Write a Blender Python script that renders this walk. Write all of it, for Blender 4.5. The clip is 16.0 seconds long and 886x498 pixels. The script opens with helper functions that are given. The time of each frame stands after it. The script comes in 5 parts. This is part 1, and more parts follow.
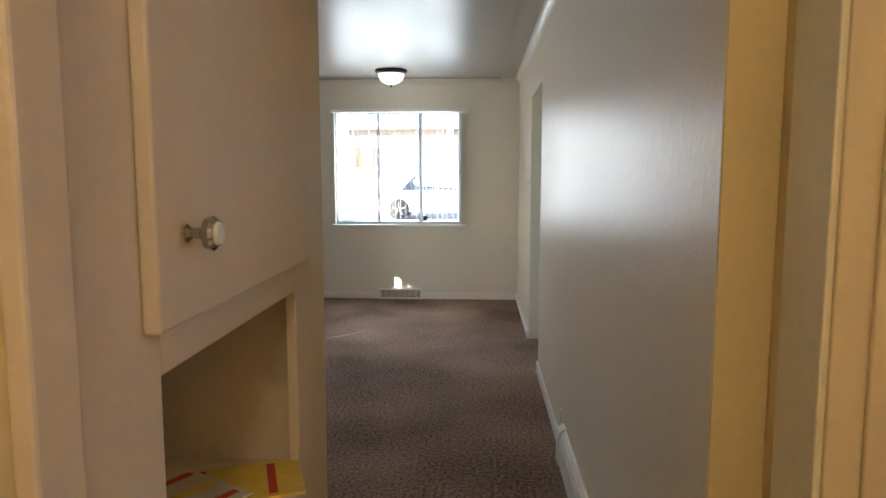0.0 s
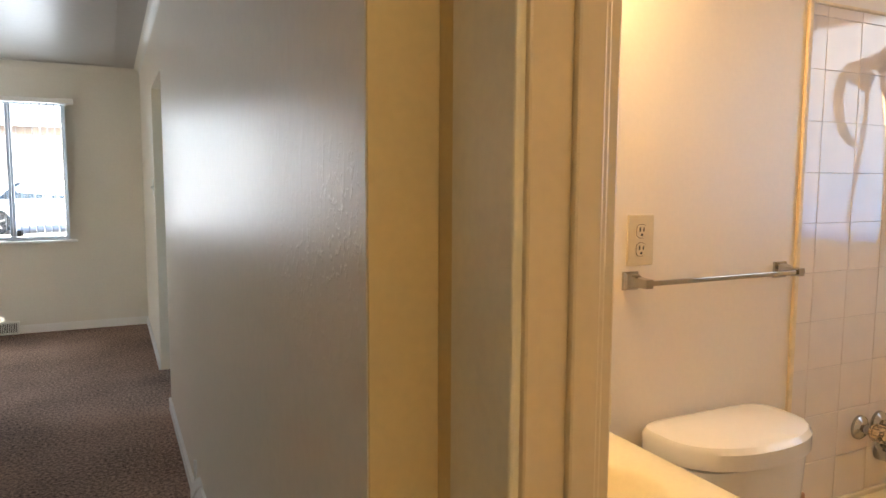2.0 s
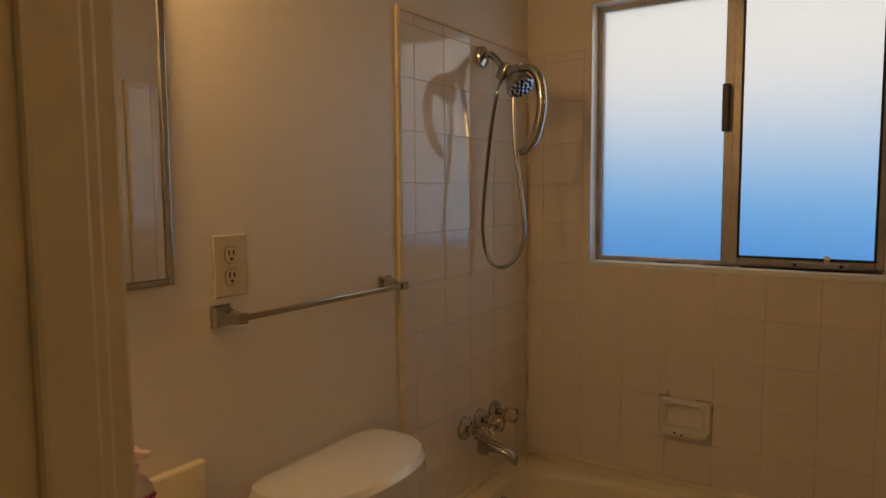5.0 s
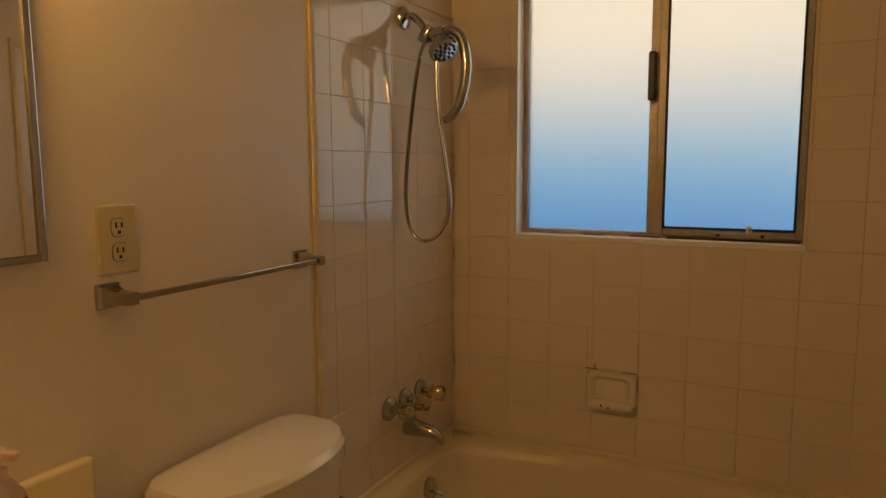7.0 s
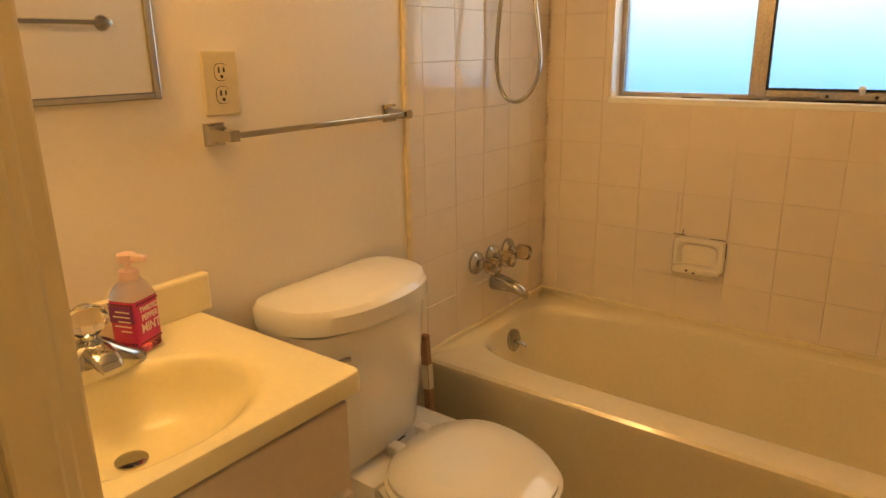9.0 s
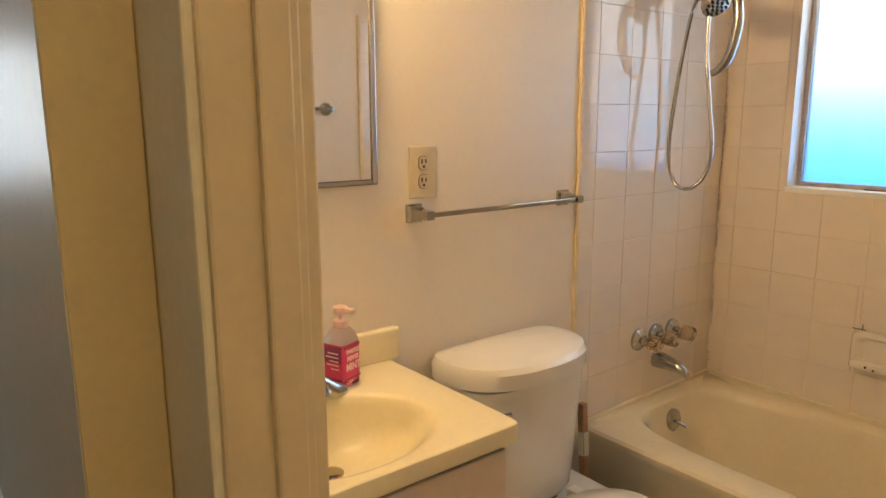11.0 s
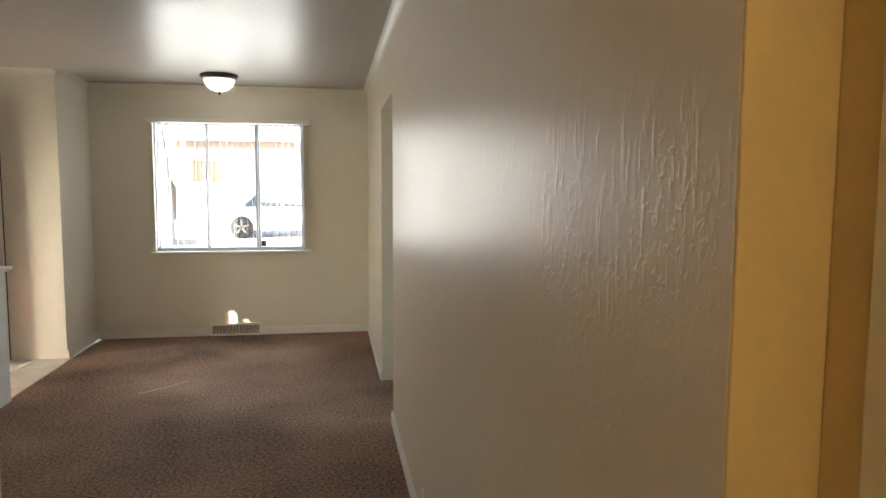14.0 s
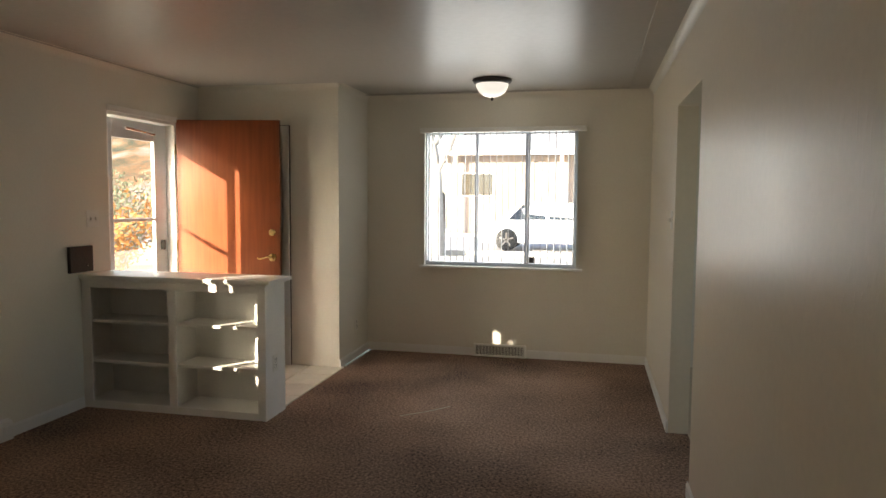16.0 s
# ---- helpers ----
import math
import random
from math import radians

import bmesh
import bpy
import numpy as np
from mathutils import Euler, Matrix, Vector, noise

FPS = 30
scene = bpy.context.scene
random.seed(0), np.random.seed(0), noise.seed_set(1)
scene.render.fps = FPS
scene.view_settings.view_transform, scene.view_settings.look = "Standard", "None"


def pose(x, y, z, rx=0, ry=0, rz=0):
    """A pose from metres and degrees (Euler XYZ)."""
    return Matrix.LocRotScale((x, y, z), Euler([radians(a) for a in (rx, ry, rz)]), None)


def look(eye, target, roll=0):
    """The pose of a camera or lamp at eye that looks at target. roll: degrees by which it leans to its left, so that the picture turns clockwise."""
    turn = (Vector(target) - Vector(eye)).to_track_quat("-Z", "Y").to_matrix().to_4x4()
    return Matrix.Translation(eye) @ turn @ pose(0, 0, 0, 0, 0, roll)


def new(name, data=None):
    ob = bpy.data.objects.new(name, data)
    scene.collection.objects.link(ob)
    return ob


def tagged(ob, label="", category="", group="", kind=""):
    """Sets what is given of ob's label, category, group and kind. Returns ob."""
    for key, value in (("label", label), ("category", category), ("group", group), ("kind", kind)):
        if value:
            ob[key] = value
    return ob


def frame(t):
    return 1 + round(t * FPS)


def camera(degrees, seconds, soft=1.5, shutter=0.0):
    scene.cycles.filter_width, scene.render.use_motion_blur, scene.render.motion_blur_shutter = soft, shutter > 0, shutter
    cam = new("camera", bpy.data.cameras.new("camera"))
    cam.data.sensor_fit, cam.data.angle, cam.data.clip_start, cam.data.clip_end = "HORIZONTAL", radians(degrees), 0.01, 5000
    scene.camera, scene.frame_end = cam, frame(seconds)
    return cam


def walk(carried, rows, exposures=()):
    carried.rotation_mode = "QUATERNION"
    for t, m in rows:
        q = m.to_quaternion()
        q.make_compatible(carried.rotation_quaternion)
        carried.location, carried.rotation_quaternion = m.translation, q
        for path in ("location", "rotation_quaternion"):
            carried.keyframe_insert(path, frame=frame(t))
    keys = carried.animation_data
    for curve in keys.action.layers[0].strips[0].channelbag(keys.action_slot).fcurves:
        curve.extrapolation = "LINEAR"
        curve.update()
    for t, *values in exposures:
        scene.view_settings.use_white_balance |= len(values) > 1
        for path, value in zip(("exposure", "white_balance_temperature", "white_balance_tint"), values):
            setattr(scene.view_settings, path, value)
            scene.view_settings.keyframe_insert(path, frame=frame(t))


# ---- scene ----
cam = camera(66.3, 16.0)
PATH = [
    (0, (0.58, 0.384, 1.398), (0.472, 2.369, 1.177), -0.0),
    (0.5, (0.622, 0.535, 1.389), (0.749, 2.519, 1.173), -0.0),
    (1, (0.674, 0.665, 1.395), (1.032, 2.621, 1.182), 0.1),
    (1.5, (0.708, 0.762, 1.385), (1.29, 2.664, 1.176), -0.0),
    (2, (0.715, 0.802, 1.382), (1.59, 2.59, 1.185), 0.3),
    (2.5, (0.751, 0.832, 1.378), (1.895, 2.462, 1.194), -0.2),
    (3, (0.778, 0.801, 1.385), (2.083, 2.306, 1.207), -0.1),
    (3.5, (0.795, 0.832, 1.386), (2.245, 2.199, 1.208), -0.3),
    (4, (0.803, 0.873, 1.383), (2.359, 2.118, 1.21), -0.3),
    (4.5, (0.875, 0.934, 1.391), (2.499, 2.088, 1.218), -0.3),
    (7, (1.037, 0.989, 1.37), (2.806, 1.891, 1.13), -0.3),
    (7.5, (1.038, 0.963, 1.349), (2.779, 1.881, 0.998), -0.2),
    (8, (1.041, 0.935, 1.326), (2.716, 1.932, 0.879), -0.3),
    (8.5, (1.03, 0.912, 1.302), (2.627, 1.989, 0.762), -0.4),
    (11, (0.874, 0.746, 1.366), (2.092, 2.288, 0.995), -0.2),
    (11.5, (0.868, 0.761, 1.375), (1.924, 2.432, 1.072), 0.1),
    (12, (0.78, 0.786, 1.405), (1.686, 2.548, 1.131), 0.8),
    (12.5, (0.734, 0.816, 1.423), (1.475, 2.658, 1.182), 0.6),
    (13, (0.673, 0.852, 1.432), (1.303, 2.738, 1.221), 0.7),
    (13.5, (0.612, 0.878, 1.441), (1.128, 2.801, 1.251), 0.3),
    (14, (0.633, 1.029, 1.457), (0.957, 2.994, 1.277), 0.2),
    (14.5, (0.638, 1.205, 1.459), (0.706, 3.197, 1.293), 0.2),
    (15, (0.62, 1.37, 1.46), (0.482, 3.359, 1.302), 0.4),
    (15.5, (0.557, 1.538, 1.445), (0.283, 3.514, 1.299), 0.3),
    (16, (0.51, 1.702, 1.448), (0.081, 3.65, 1.303), 0.4),
]
walk(cam, [(t, look(*p)) for t, *p in PATH], exposures=[(0.0, 3.05, 6000, 7), (2.0, 3.10, 6000, 9), (3.0, 3.05, 5900, 10), (3.5, 2.50, 5900, 12), (4.5, 1.15, 6500, 10), (7.0, 1.20, 9800, 11), (8.5, 2.55, 10200, 10), (11.0, 2.85, 5900, 4), (12.0, 3.00, 5800, 1), (13.0, 3.15, 6200, 2), (14.5, 2.83, 7000, 10), (16.0, 2.25, 7000, 10)])

# ---------- world, sun, large lights ----------
world = bpy.data.worlds.new("sky")
scene.world = world
world.use_nodes = True
wn = world.node_tree.nodes
sky = wn.new("ShaderNodeTexSky")
sky.sky_type, sky.sun_disc = "NISHITA", False
sky.sun_elevation, sky.sun_rotation = radians(18.9), radians(215.4)
world.node_tree.links.new(sky.outputs[0], wn["Background"].inputs[0])
wn["Background"].inputs[1].default_value = 0.15

SUN_WAY = Vector((0.71, 1.0, -0.42)).normalized()


def lamp(name, kind, power, colour, m, size=None):
    data = bpy.data.lights.new(name, kind)
    data.energy, data.color = power, colour
    if size:
        data.shape, data.size, data.size_y = "RECTANGLE", size[0], size[1]
    ob = new(name, data)
    ob.matrix_world = m
    return ob


sun = lamp("sun", "SUN", 5.0, (1.0, 0.9, 0.74), look((-9, -14, 6), Vector((-9, -14, 6)) + SUN_WAY))
sun.data.angle = radians(0.5)
# daylight in the window openings; the kitchen lamp is an added fill, out of view
lamp("window_daylight", "AREA", 5.22, (0.90, 0.96, 1.0), look((-0.35, 7.93, 1.46), (-0.35, 0, 1.3)), (1.3, 1.15))
lamp("front_window_daylight", "AREA", 8.6, (1.0, 0.88, 0.70), look((-2.96, 3.4, 1.35), (5, 3.5, 1.2)), (1.7, 1.0))
lamp("entry_daylight", "AREA", 0.55, (1.0, 0.90, 0.76), look((-2.99, 6.35, 1.2), (5, 6.35, 1.0)), (0.7, 1.8))
lamp("bath_window_daylight", "AREA", 0.261, (0.80, 0.90, 1.0), look((3.135, 1.37, 1.58), (0, 1.37, 1.58)), (0.74, 0.74))
lamp("kitchen_fill_light", "AREA", 1, (0.92, 0.96, 1.0), look((3.33, 5.3, 1.52), (0, 5.3, 1.4)), (1.1, 0.95))
# warm bulbs of the fixture over the bathroom mirror
for bx in (1.32, 1.52):
    b = lamp("bulb_light", "POINT", 1.2, (1.0, 0.62, 0.27), pose(bx, 1.86, 1.93))
    b.data.shadow_soft_size = 0.05
b = lamp("hall_bulb_light", "POINT", 2.7, (1.0, 0.80, 0.52), pose(0.6, -0.55, 2.30))
b.data.shadow_soft_size = 0.09
b = lamp("ceiling_bulb_light", "POINT", 0.392, (1.0, 0.93, 0.82), pose(-0.3, 7.17, 2.31))
b.data.shadow_soft_size = 0.06


# ---------- materials ----------
def material(name, colour, rough=0.5, metal=0.0, vary=0.08, scale=6.0, fine=90.0, bump=0.1, depth=0.002, coat=0.0, spec=0.5):
    """A surface with two scales of variation in colour, gloss and relief."""
    m = bpy.data.materials.new(name)
    m.use_nodes = True
    n, l = m.node_tree.nodes, m.node_tree.links
    p = n["Principled BSDF"]
    tex = n.new("ShaderNodeTexCoord")
    big, small = n.new("ShaderNodeTexNoise"), n.new("ShaderNodeTexNoise")
    for node, s in ((big, scale), (small, fine)):
        node.inputs["Scale"].default_value = s
        node.inputs["Detail"].default_value = 5
        l.new(tex.outputs["Object"], node.inputs["Vector"])
    mix = n.new("ShaderNodeMath")
    mix.operation = "ADD"
    l.new(big.outputs[0], mix.inputs[0]), l.new(small.outputs[0], mix.inputs[1])
    ramp = n.new("ShaderNodeMapRange")
    ramp.inputs[1].default_value, ramp.inputs[2].default_value = 0.6, 1.4
    ramp.inputs[3].default_value, ramp.inputs[4].default_value = 1 - vary, 1 + vary
    l.new(mix.outputs[0], ramp.inputs[0])
    col = n.new("ShaderNodeVectorMath")
    col.operation = "SCALE"
    col.inputs[0].default_value = colour
    l.new(ramp.outputs[0], col.inputs["Scale"])
    l.new(col.outputs[0], p.inputs["Base Color"])
    gloss = n.new("ShaderNodeMapRange")
    gloss.inputs[3].default_value, gloss.inputs[4].default_value = max(0.02, rough * 0.8), min(1, rough * 1.2)
    l.new(big.outputs[0], gloss.inputs[0])
    l.new(gloss.outputs[0], p.inputs["Roughness"])
    p.inputs["Metallic"].default_value = metal
    p.inputs["Coat Weight"].default_value = coat
    p.inputs["Specular IOR Level"].default_value = spec
    if bump:
        b = n.new("ShaderNodeBump")
        b.inputs["Strength"].default_value, b.inputs["Distance"].default_value = bump, depth
        l.new(small.outputs[0], b.inputs["Height"])
        l.new(b.outputs[0], p.inputs["Normal"])
    return m


WALL = material("wall_paint", (0.77, 0.74, 0.655), 0.42, vary=0.04, scale=2.5, fine=60, bump=0.12, depth=0.004)
CREAM = material("cream_paint", (0.76, 0.615, 0.33), 0.5, vary=0.05, scale=3, fine=70, bump=0.1, depth=0.003)
BATHWALL = material("bath_paint", (0.78, 0.70, 0.58), 0.40, vary=0.03, scale=3, fine=80, bump=0.08, depth=0.003)
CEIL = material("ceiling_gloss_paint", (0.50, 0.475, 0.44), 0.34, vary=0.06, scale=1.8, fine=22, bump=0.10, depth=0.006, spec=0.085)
TRIM = material("trim_paint", (0.84, 0.83, 0.79), 0.35, vary=0.05, scale=8, fine=60, bump=0.08)
CASING = material("cream_gloss_paint", (0.68, 0.56, 0.36), 0.34, vary=0.05, scale=8, fine=60, bump=0.08)
CASINGGREY = material("pale_gloss_paint", (0.78, 0.71, 0.52), 0.36, vary=0.06, scale=8, fine=60, bump=0.08)
CABINET = material("cabinet_paint", (0.66, 0.555, 0.45), 0.45, vary=0.05, scale=5, fine=70, bump=0.1)
PORCELAIN = material("porcelain", (0.80, 0.77, 0.71), 0.10, vary=0.02, scale=4, bump=0.0, coat=0.4)
TUBMAT = material("enamel", (0.80, 0.71, 0.51), 0.16, vary=0.04, scale=5, bump=0.0, coat=0.3)
MARBLE = material("cultured_marble", (0.84, 0.74, 0.48), 0.22, vary=0.04, scale=7, bump=0.0, spec=0.35)
CHROME = material("chrome", (0.46, 0.455, 0.44), 0.10, 1.0, vary=0.08, scale=20, bump=0.0)
BRASS = material("brass", (0.80, 0.60, 0.28), 0.2, 1.0, vary=0.1, scale=20, bump=0.0)
ALU = material("aluminium_frame", (0.42, 0.39, 0.36), 0.4, 0.6, vary=0.25, scale=14, fine=120, bump=0.2)
WINWHITE = material("window_frame_paint", (0.62, 0.66, 0.70), 0.4, vary=0.06, scale=14, bump=0.1)
# frame paint darkened for the mullions, standing in for their backlit shade
WINBACKLIT = material("window_bar_backlit", (0.30, 0.32, 0.35), 0.4, vary=0.08, scale=14, bump=0.1)
# white vinyl coloured dark grey, so slats read as silhouettes against daylight
BLIND_BACKLIT = material("blind_vinyl_backlit", (0.30, 0.31, 0.33), 0.45, vary=0.05, scale=12, bump=0.1)
TILE = material("glazed_tile", (0.80, 0.71, 0.61), 0.07, vary=0.03, scale=5, fine=14, bump=0.06, depth=0.004, coat=0.3)
GROUT = material("grout", (0.70, 0.60, 0.50), 0.8, vary=0.5, scale=9, fine=120, bump=0.3)
FLOORTILE = material("floor_tile", (0.70, 0.64, 0.54), 0.3, vary=0.1, scale=6, fine=40, bump=0.1)
VINYL = material("vinyl_floor", (0.55, 0.47, 0.36), 0.4, vary=0.15, scale=8, fine=60, bump=0.1)
IVORY = material("ivory_plastic", (0.62, 0.52, 0.33), 0.35, vary=0.03, scale=30, bump=0.0)
WHITEPL = material("white_plastic", (0.80, 0.78, 0.72), 0.35, vary=0.03, scale=30, bump=0.0)
DARK = material("dark_slot", (0.02, 0.018, 0.015), 0.6, vary=0.1, scale=30, bump=0.0)
BRONZE = material("dark_bronze", (0.05, 0.045, 0.04), 0.4, 0.5, vary=0.2, scale=30, bump=0.1)
WOODSTICK = material("stick_wood", (0.36, 0.19, 0.10), 0.6, vary=0.25, scale=25, fine=160, bump=0.3)
PAPER = material("flyer_paper", (0.72, 0.66, 0.50), 0.7, vary=0.08, scale=20, bump=0.1)
YELLOW = material("flyer_yellow", (0.80, 0.60, 0.10), 0.6, vary=0.1, scale=20, bump=0.0)
RED = material("flyer_red", (0.55, 0.06, 0.04), 0.6, vary=0.1, scale=20, bump=0.0)
LABELPINK = material("label_pink", (0.62, 0.04, 0.16), 0.4, vary=0.1, scale=40, bump=0.0)
LABELPURPLE = material("label_purple", (0.22, 0.03, 0.16), 0.4, vary=0.1, scale=40, bump=0.0)
LABELCREAM = material("label_cream", (0.85, 0.70, 0.60), 0.4, vary=0.05, scale=40, bump=0.0)
CAULK = material("yellowed_caulk", (0.74, 0.60, 0.36), 0.5, vary=0.15, scale=12, fine=60, bump=0.2)
MIRROR = material("mirror_silver", (0.86, 0.87, 0.86), 0.02, 1.0, vary=0.01, scale=3, bump=0.0)


def textured_plaster():
    """Glossy wall paint over trowelled plaster: upright runs and small blisters, thickest in one rough patch."""
    m = material("plaster_gloss_paint", (0.80, 0.73, 0.60), 0.36, vary=0.04, scale=1.6, fine=30, bump=0.0, spec=0.09)
    n, l = m.node_tree.nodes, m.node_tree.links
    tex = n.new("ShaderNodeTexCoord")

    def noise(scale, detail, zs, twist=0.0):
        mp, t = n.new("ShaderNodeMapping"), n.new("ShaderNodeTexNoise")
        mp.inputs["Scale"].default_value = (1, 1, zs)
        t.inputs["Scale"].default_value, t.inputs["Detail"].default_value, t.inputs["Distortion"].default_value = scale, detail, twist
        l.new(tex.outputs["Object"], mp.inputs[0]), l.new(mp.outputs[0], t.inputs["Vector"])
        return t.outputs[0]

    def ramp(value, a, b, c=0.0, d=1.0):
        r = n.new("ShaderNodeMapRange")
        r.interpolation_type = "SMOOTHSTEP"
        for k, v in enumerate((a, b, c, d)):
            r.inputs[k + 1].default_value = v
        l.new(value, r.inputs[0])
        return r.outputs[0]

    def calc(op, a, b):
        q = n.new("ShaderNodeMath")
        q.operation = op
        for k, v in enumerate((a, b)):
            if isinstance(v, float):
                q.inputs[k].default_value = v
            else:
                l.new(v, q.inputs[k])
        return q.outputs[0]

    sep = n.new("ShaderNodeSeparateXYZ")
    l.new(tex.outputs["Object"], sep.inputs[0])
    edge = calc("MULTIPLY", noise(5, 3, 1.0), 0.5)
    up = calc("ADD", sep.outputs["Z"], edge)
    patch = calc("MULTIPLY", ramp(up, 1.22, 1.48), ramp(up, 2.05, 1.78))
    patch = calc("MULTIPLY", patch, ramp(calc("ADD", sep.outputs["Y"], edge), 4.0, 2.9))
    patch = calc("MULTIPLY", patch, ramp(noise(3.2, 2, 0.7), 0.36, 0.56, 0.15, 1.0))
    runs = calc("MULTIPLY", ramp(noise(44, 3, 0.20, 0.7), 0.50, 0.66), ramp(up, 1.45, 1.70))
    blister = calc("MULTIPLY", ramp(noise(62, 3, 0.75, 0.8), 0.52, 0.66), ramp(up, 1.80, 1.50))
    rough = calc("MULTIPLY", calc("ADD", runs, blister), patch)
    broad = calc("MULTIPLY", noise(11, 2, 0.12), 0.45)
    grain = calc("MULTIPLY", noise(120, 3, 1.0), 0.06)
    b = n.new("ShaderNodeBump")
    b.inputs["Strength"].default_value, b.inputs["Distance"].default_value = 0.19, 0.0036
    l.new(calc("ADD", rough, calc("ADD", broad, grain)), b.inputs["Height"])
    l.new(b.outputs[0], n["Principled BSDF"].inputs["Normal"])
    return m


def carpet_material():
    """Short brown loop pile, speckled, with worn and brushed patches."""
    m = material("brown_carpet", (0.10, 0.065, 0.05), 0.95, vary=0.18, scale=1.6, fine=30, bump=0.0, spec=0.1)
    n, l = m.node_tree.nodes, m.node_tree.links
    tex = n.new("ShaderNodeTexCoord")
    tuft = n.new("ShaderNodeTexNoise")
    tuft.inputs["Scale"].default_value, tuft.inputs["Detail"].default_value = 60, 9
    tuft.inputs["Roughness"].default_value = 0.78
    l.new(tex.outputs["Object"], tuft.inputs["Vector"])
    patch = n.new("ShaderNodeTexNoise")
    patch.inputs["Scale"].default_value = 1.1
    l.new(tex.outputs["Object"], patch.inputs["Vector"])
    ramp = n.new("ShaderNodeValToRGB")
    ramp.color_ramp.elements[0].color, ramp.color_ramp.elements[1].color = (0.024, 0.014, 0.011, 1), (0.54, 0.36, 0.26, 1)
    ramp.color_ramp.elements[0].position, ramp.color_ramp.elements[1].position = 0.40, 0.64
    mixv = n.new("ShaderNodeMath")
    mixv.operation = "MULTIPLY_ADD"
    mixv.inputs[1].default_value = 0.22
    l.new(patch.outputs[0], mixv.inputs[0])
    less = n.new("ShaderNodeMath")
    less.operation = "MULTIPLY"
    less.inputs[1].default_value = 0.8
    l.new(tuft.outputs[0], less.inputs[0])
    l.new(less.outputs[0], mixv.inputs[2])
    l.new(mixv.outputs[0], ramp.inputs[0])
    l.new(ramp.outputs[0], n["Principled BSDF"].inputs["Base Color"])
    b = n.new("ShaderNodeBump")
    b.inputs["Strength"].default_value, b.inputs["Distance"].default_value = 0.7, 0.006
    l.new(tuft.outputs[0], b.inputs["Height"])
    l.new(b.outputs[0], n["Principled BSDF"].inputs["Normal"])
    return m


def wood_door_material():
    """Reddish-brown stained flush door with fine upright grain."""
    m = material("stained_door_wood", (0.30, 0.085, 0.03), 0.32, vary=0.12, scale=3, fine=20, bump=0.05, coat=0.2)
    n, l = m.node_tree.nodes, m.node_tree.links
    tex, mp = n.new("ShaderNodeTexCoord"), n.new("ShaderNodeMapping")
    mp.inputs["Scale"].default_value = (30, 30, 1.6)
    grain = n.new("ShaderNodeTexNoise")
    grain.inputs["Scale"].default_value, grain.inputs["Detail"].default_value = 1.5, 6
    l.new(tex.outputs["Object"], mp.inputs[0]), l.new(mp.outputs[0], grain.inputs["Vector"])
    ramp = n.new("ShaderNodeValToRGB")
    ramp.color_ramp.elements[0].color, ramp.color_ramp.elements[1].color = (0.16, 0.037, 0.010, 1), (0.215, 0.056, 0.016, 1)
    ramp.color_ramp.elements[0].position, ramp.color_ramp.elements[1].position = 0.3, 0.7
    l.new(grain.outputs[0], ramp.inputs[0])
    l.new(ramp.outputs[0], n["Principled BSDF"].inputs["Base Color"])
    return m


def glass(name, rough=0.0, tint=(1, 1, 1), bump=0.0):
    m = bpy.data.materials.new(name)
    m.use_nodes = True
    p = m.node_tree.nodes["Principled BSDF"]
    p.inputs["Base Color"].default_value = (*tint, 1)
    p.inputs["Transmission Weight"].default_value = 1
    p.inputs["Roughness"].default_value, p.inputs["IOR"].default_value = rough, 1.45
    if bump:
        n, l = m.node_tree.nodes, m.node_tree.links
        tex, t = n.new("ShaderNodeTexCoord"), n.new("ShaderNodeTexNoise")
        t.inputs["Scale"].default_value, t.inputs["Detail"].default_value = 260, 2
        l.new(tex.outputs["Object"], t.inputs["Vector"])
        b = n.new("ShaderNodeBump")
        b.inputs["Strength"].default_value, b.inputs["Distance"].default_value = bump, 0.002
        l.new(t.outputs[0], b.inputs["Height"]), l.new(b.outputs[0], p.inputs["Normal"])
    return m


def glowing(name, colour, strength):
    m = bpy.data.materials.new(name)
    m.use_nodes = True
    p = m.node_tree.nodes["Principled BSDF"]
    p.inputs["Base Color"].default_value = (*colour, 1)
    p.inputs["Roughness"].default_value = 0.3
    p.inputs["Emission Color"].default_value = (*colour, 1)
    p.inputs["Emission Strength"].default_value = strength
    return m


PLASTER, CARPET, DOORWOOD = textured_plaster(), carpet_material(), wood_door_material()
CLEAR, FROST, CRYSTAL = glass("clear_glass"), glass("frosted_glass", 0.6, bump=0.3), glass("acrylic", 0.05)
BOWL, BULB = glowing("lit_frosted_bowl", (1.0, 0.97, 0.92), 0.17), glowing("lit_bulb", (1.0, 0.72, 0.40), 2.6)
SOAPRED, SOAPCLEAR = glass("pink_soap", 0.1, (0.9, 0.16, 0.26)), glass("clear_plastic", 0.45, (1.0, 0.86, 0.84))
SMOKE = glass("smoky_acrylic", 0.08, (0.78, 0.66, 0.50))
PUMPPINK = material("pale_pink_plastic", (0.78, 0.55, 0.48), 0.3, vary=0.03, scale=30, bump=0.0)
DARKGROUT = material("dark_grout", (0.10, 0.075, 0.055), 0.9, vary=0.25, scale=9, fine=120, bump=0.3)
GRIME_LINE = material("black_grime_and_lines", (0.07, 0.05, 0.04), 0.8, vary=0.5, scale=40, fine=200, bump=0.3)


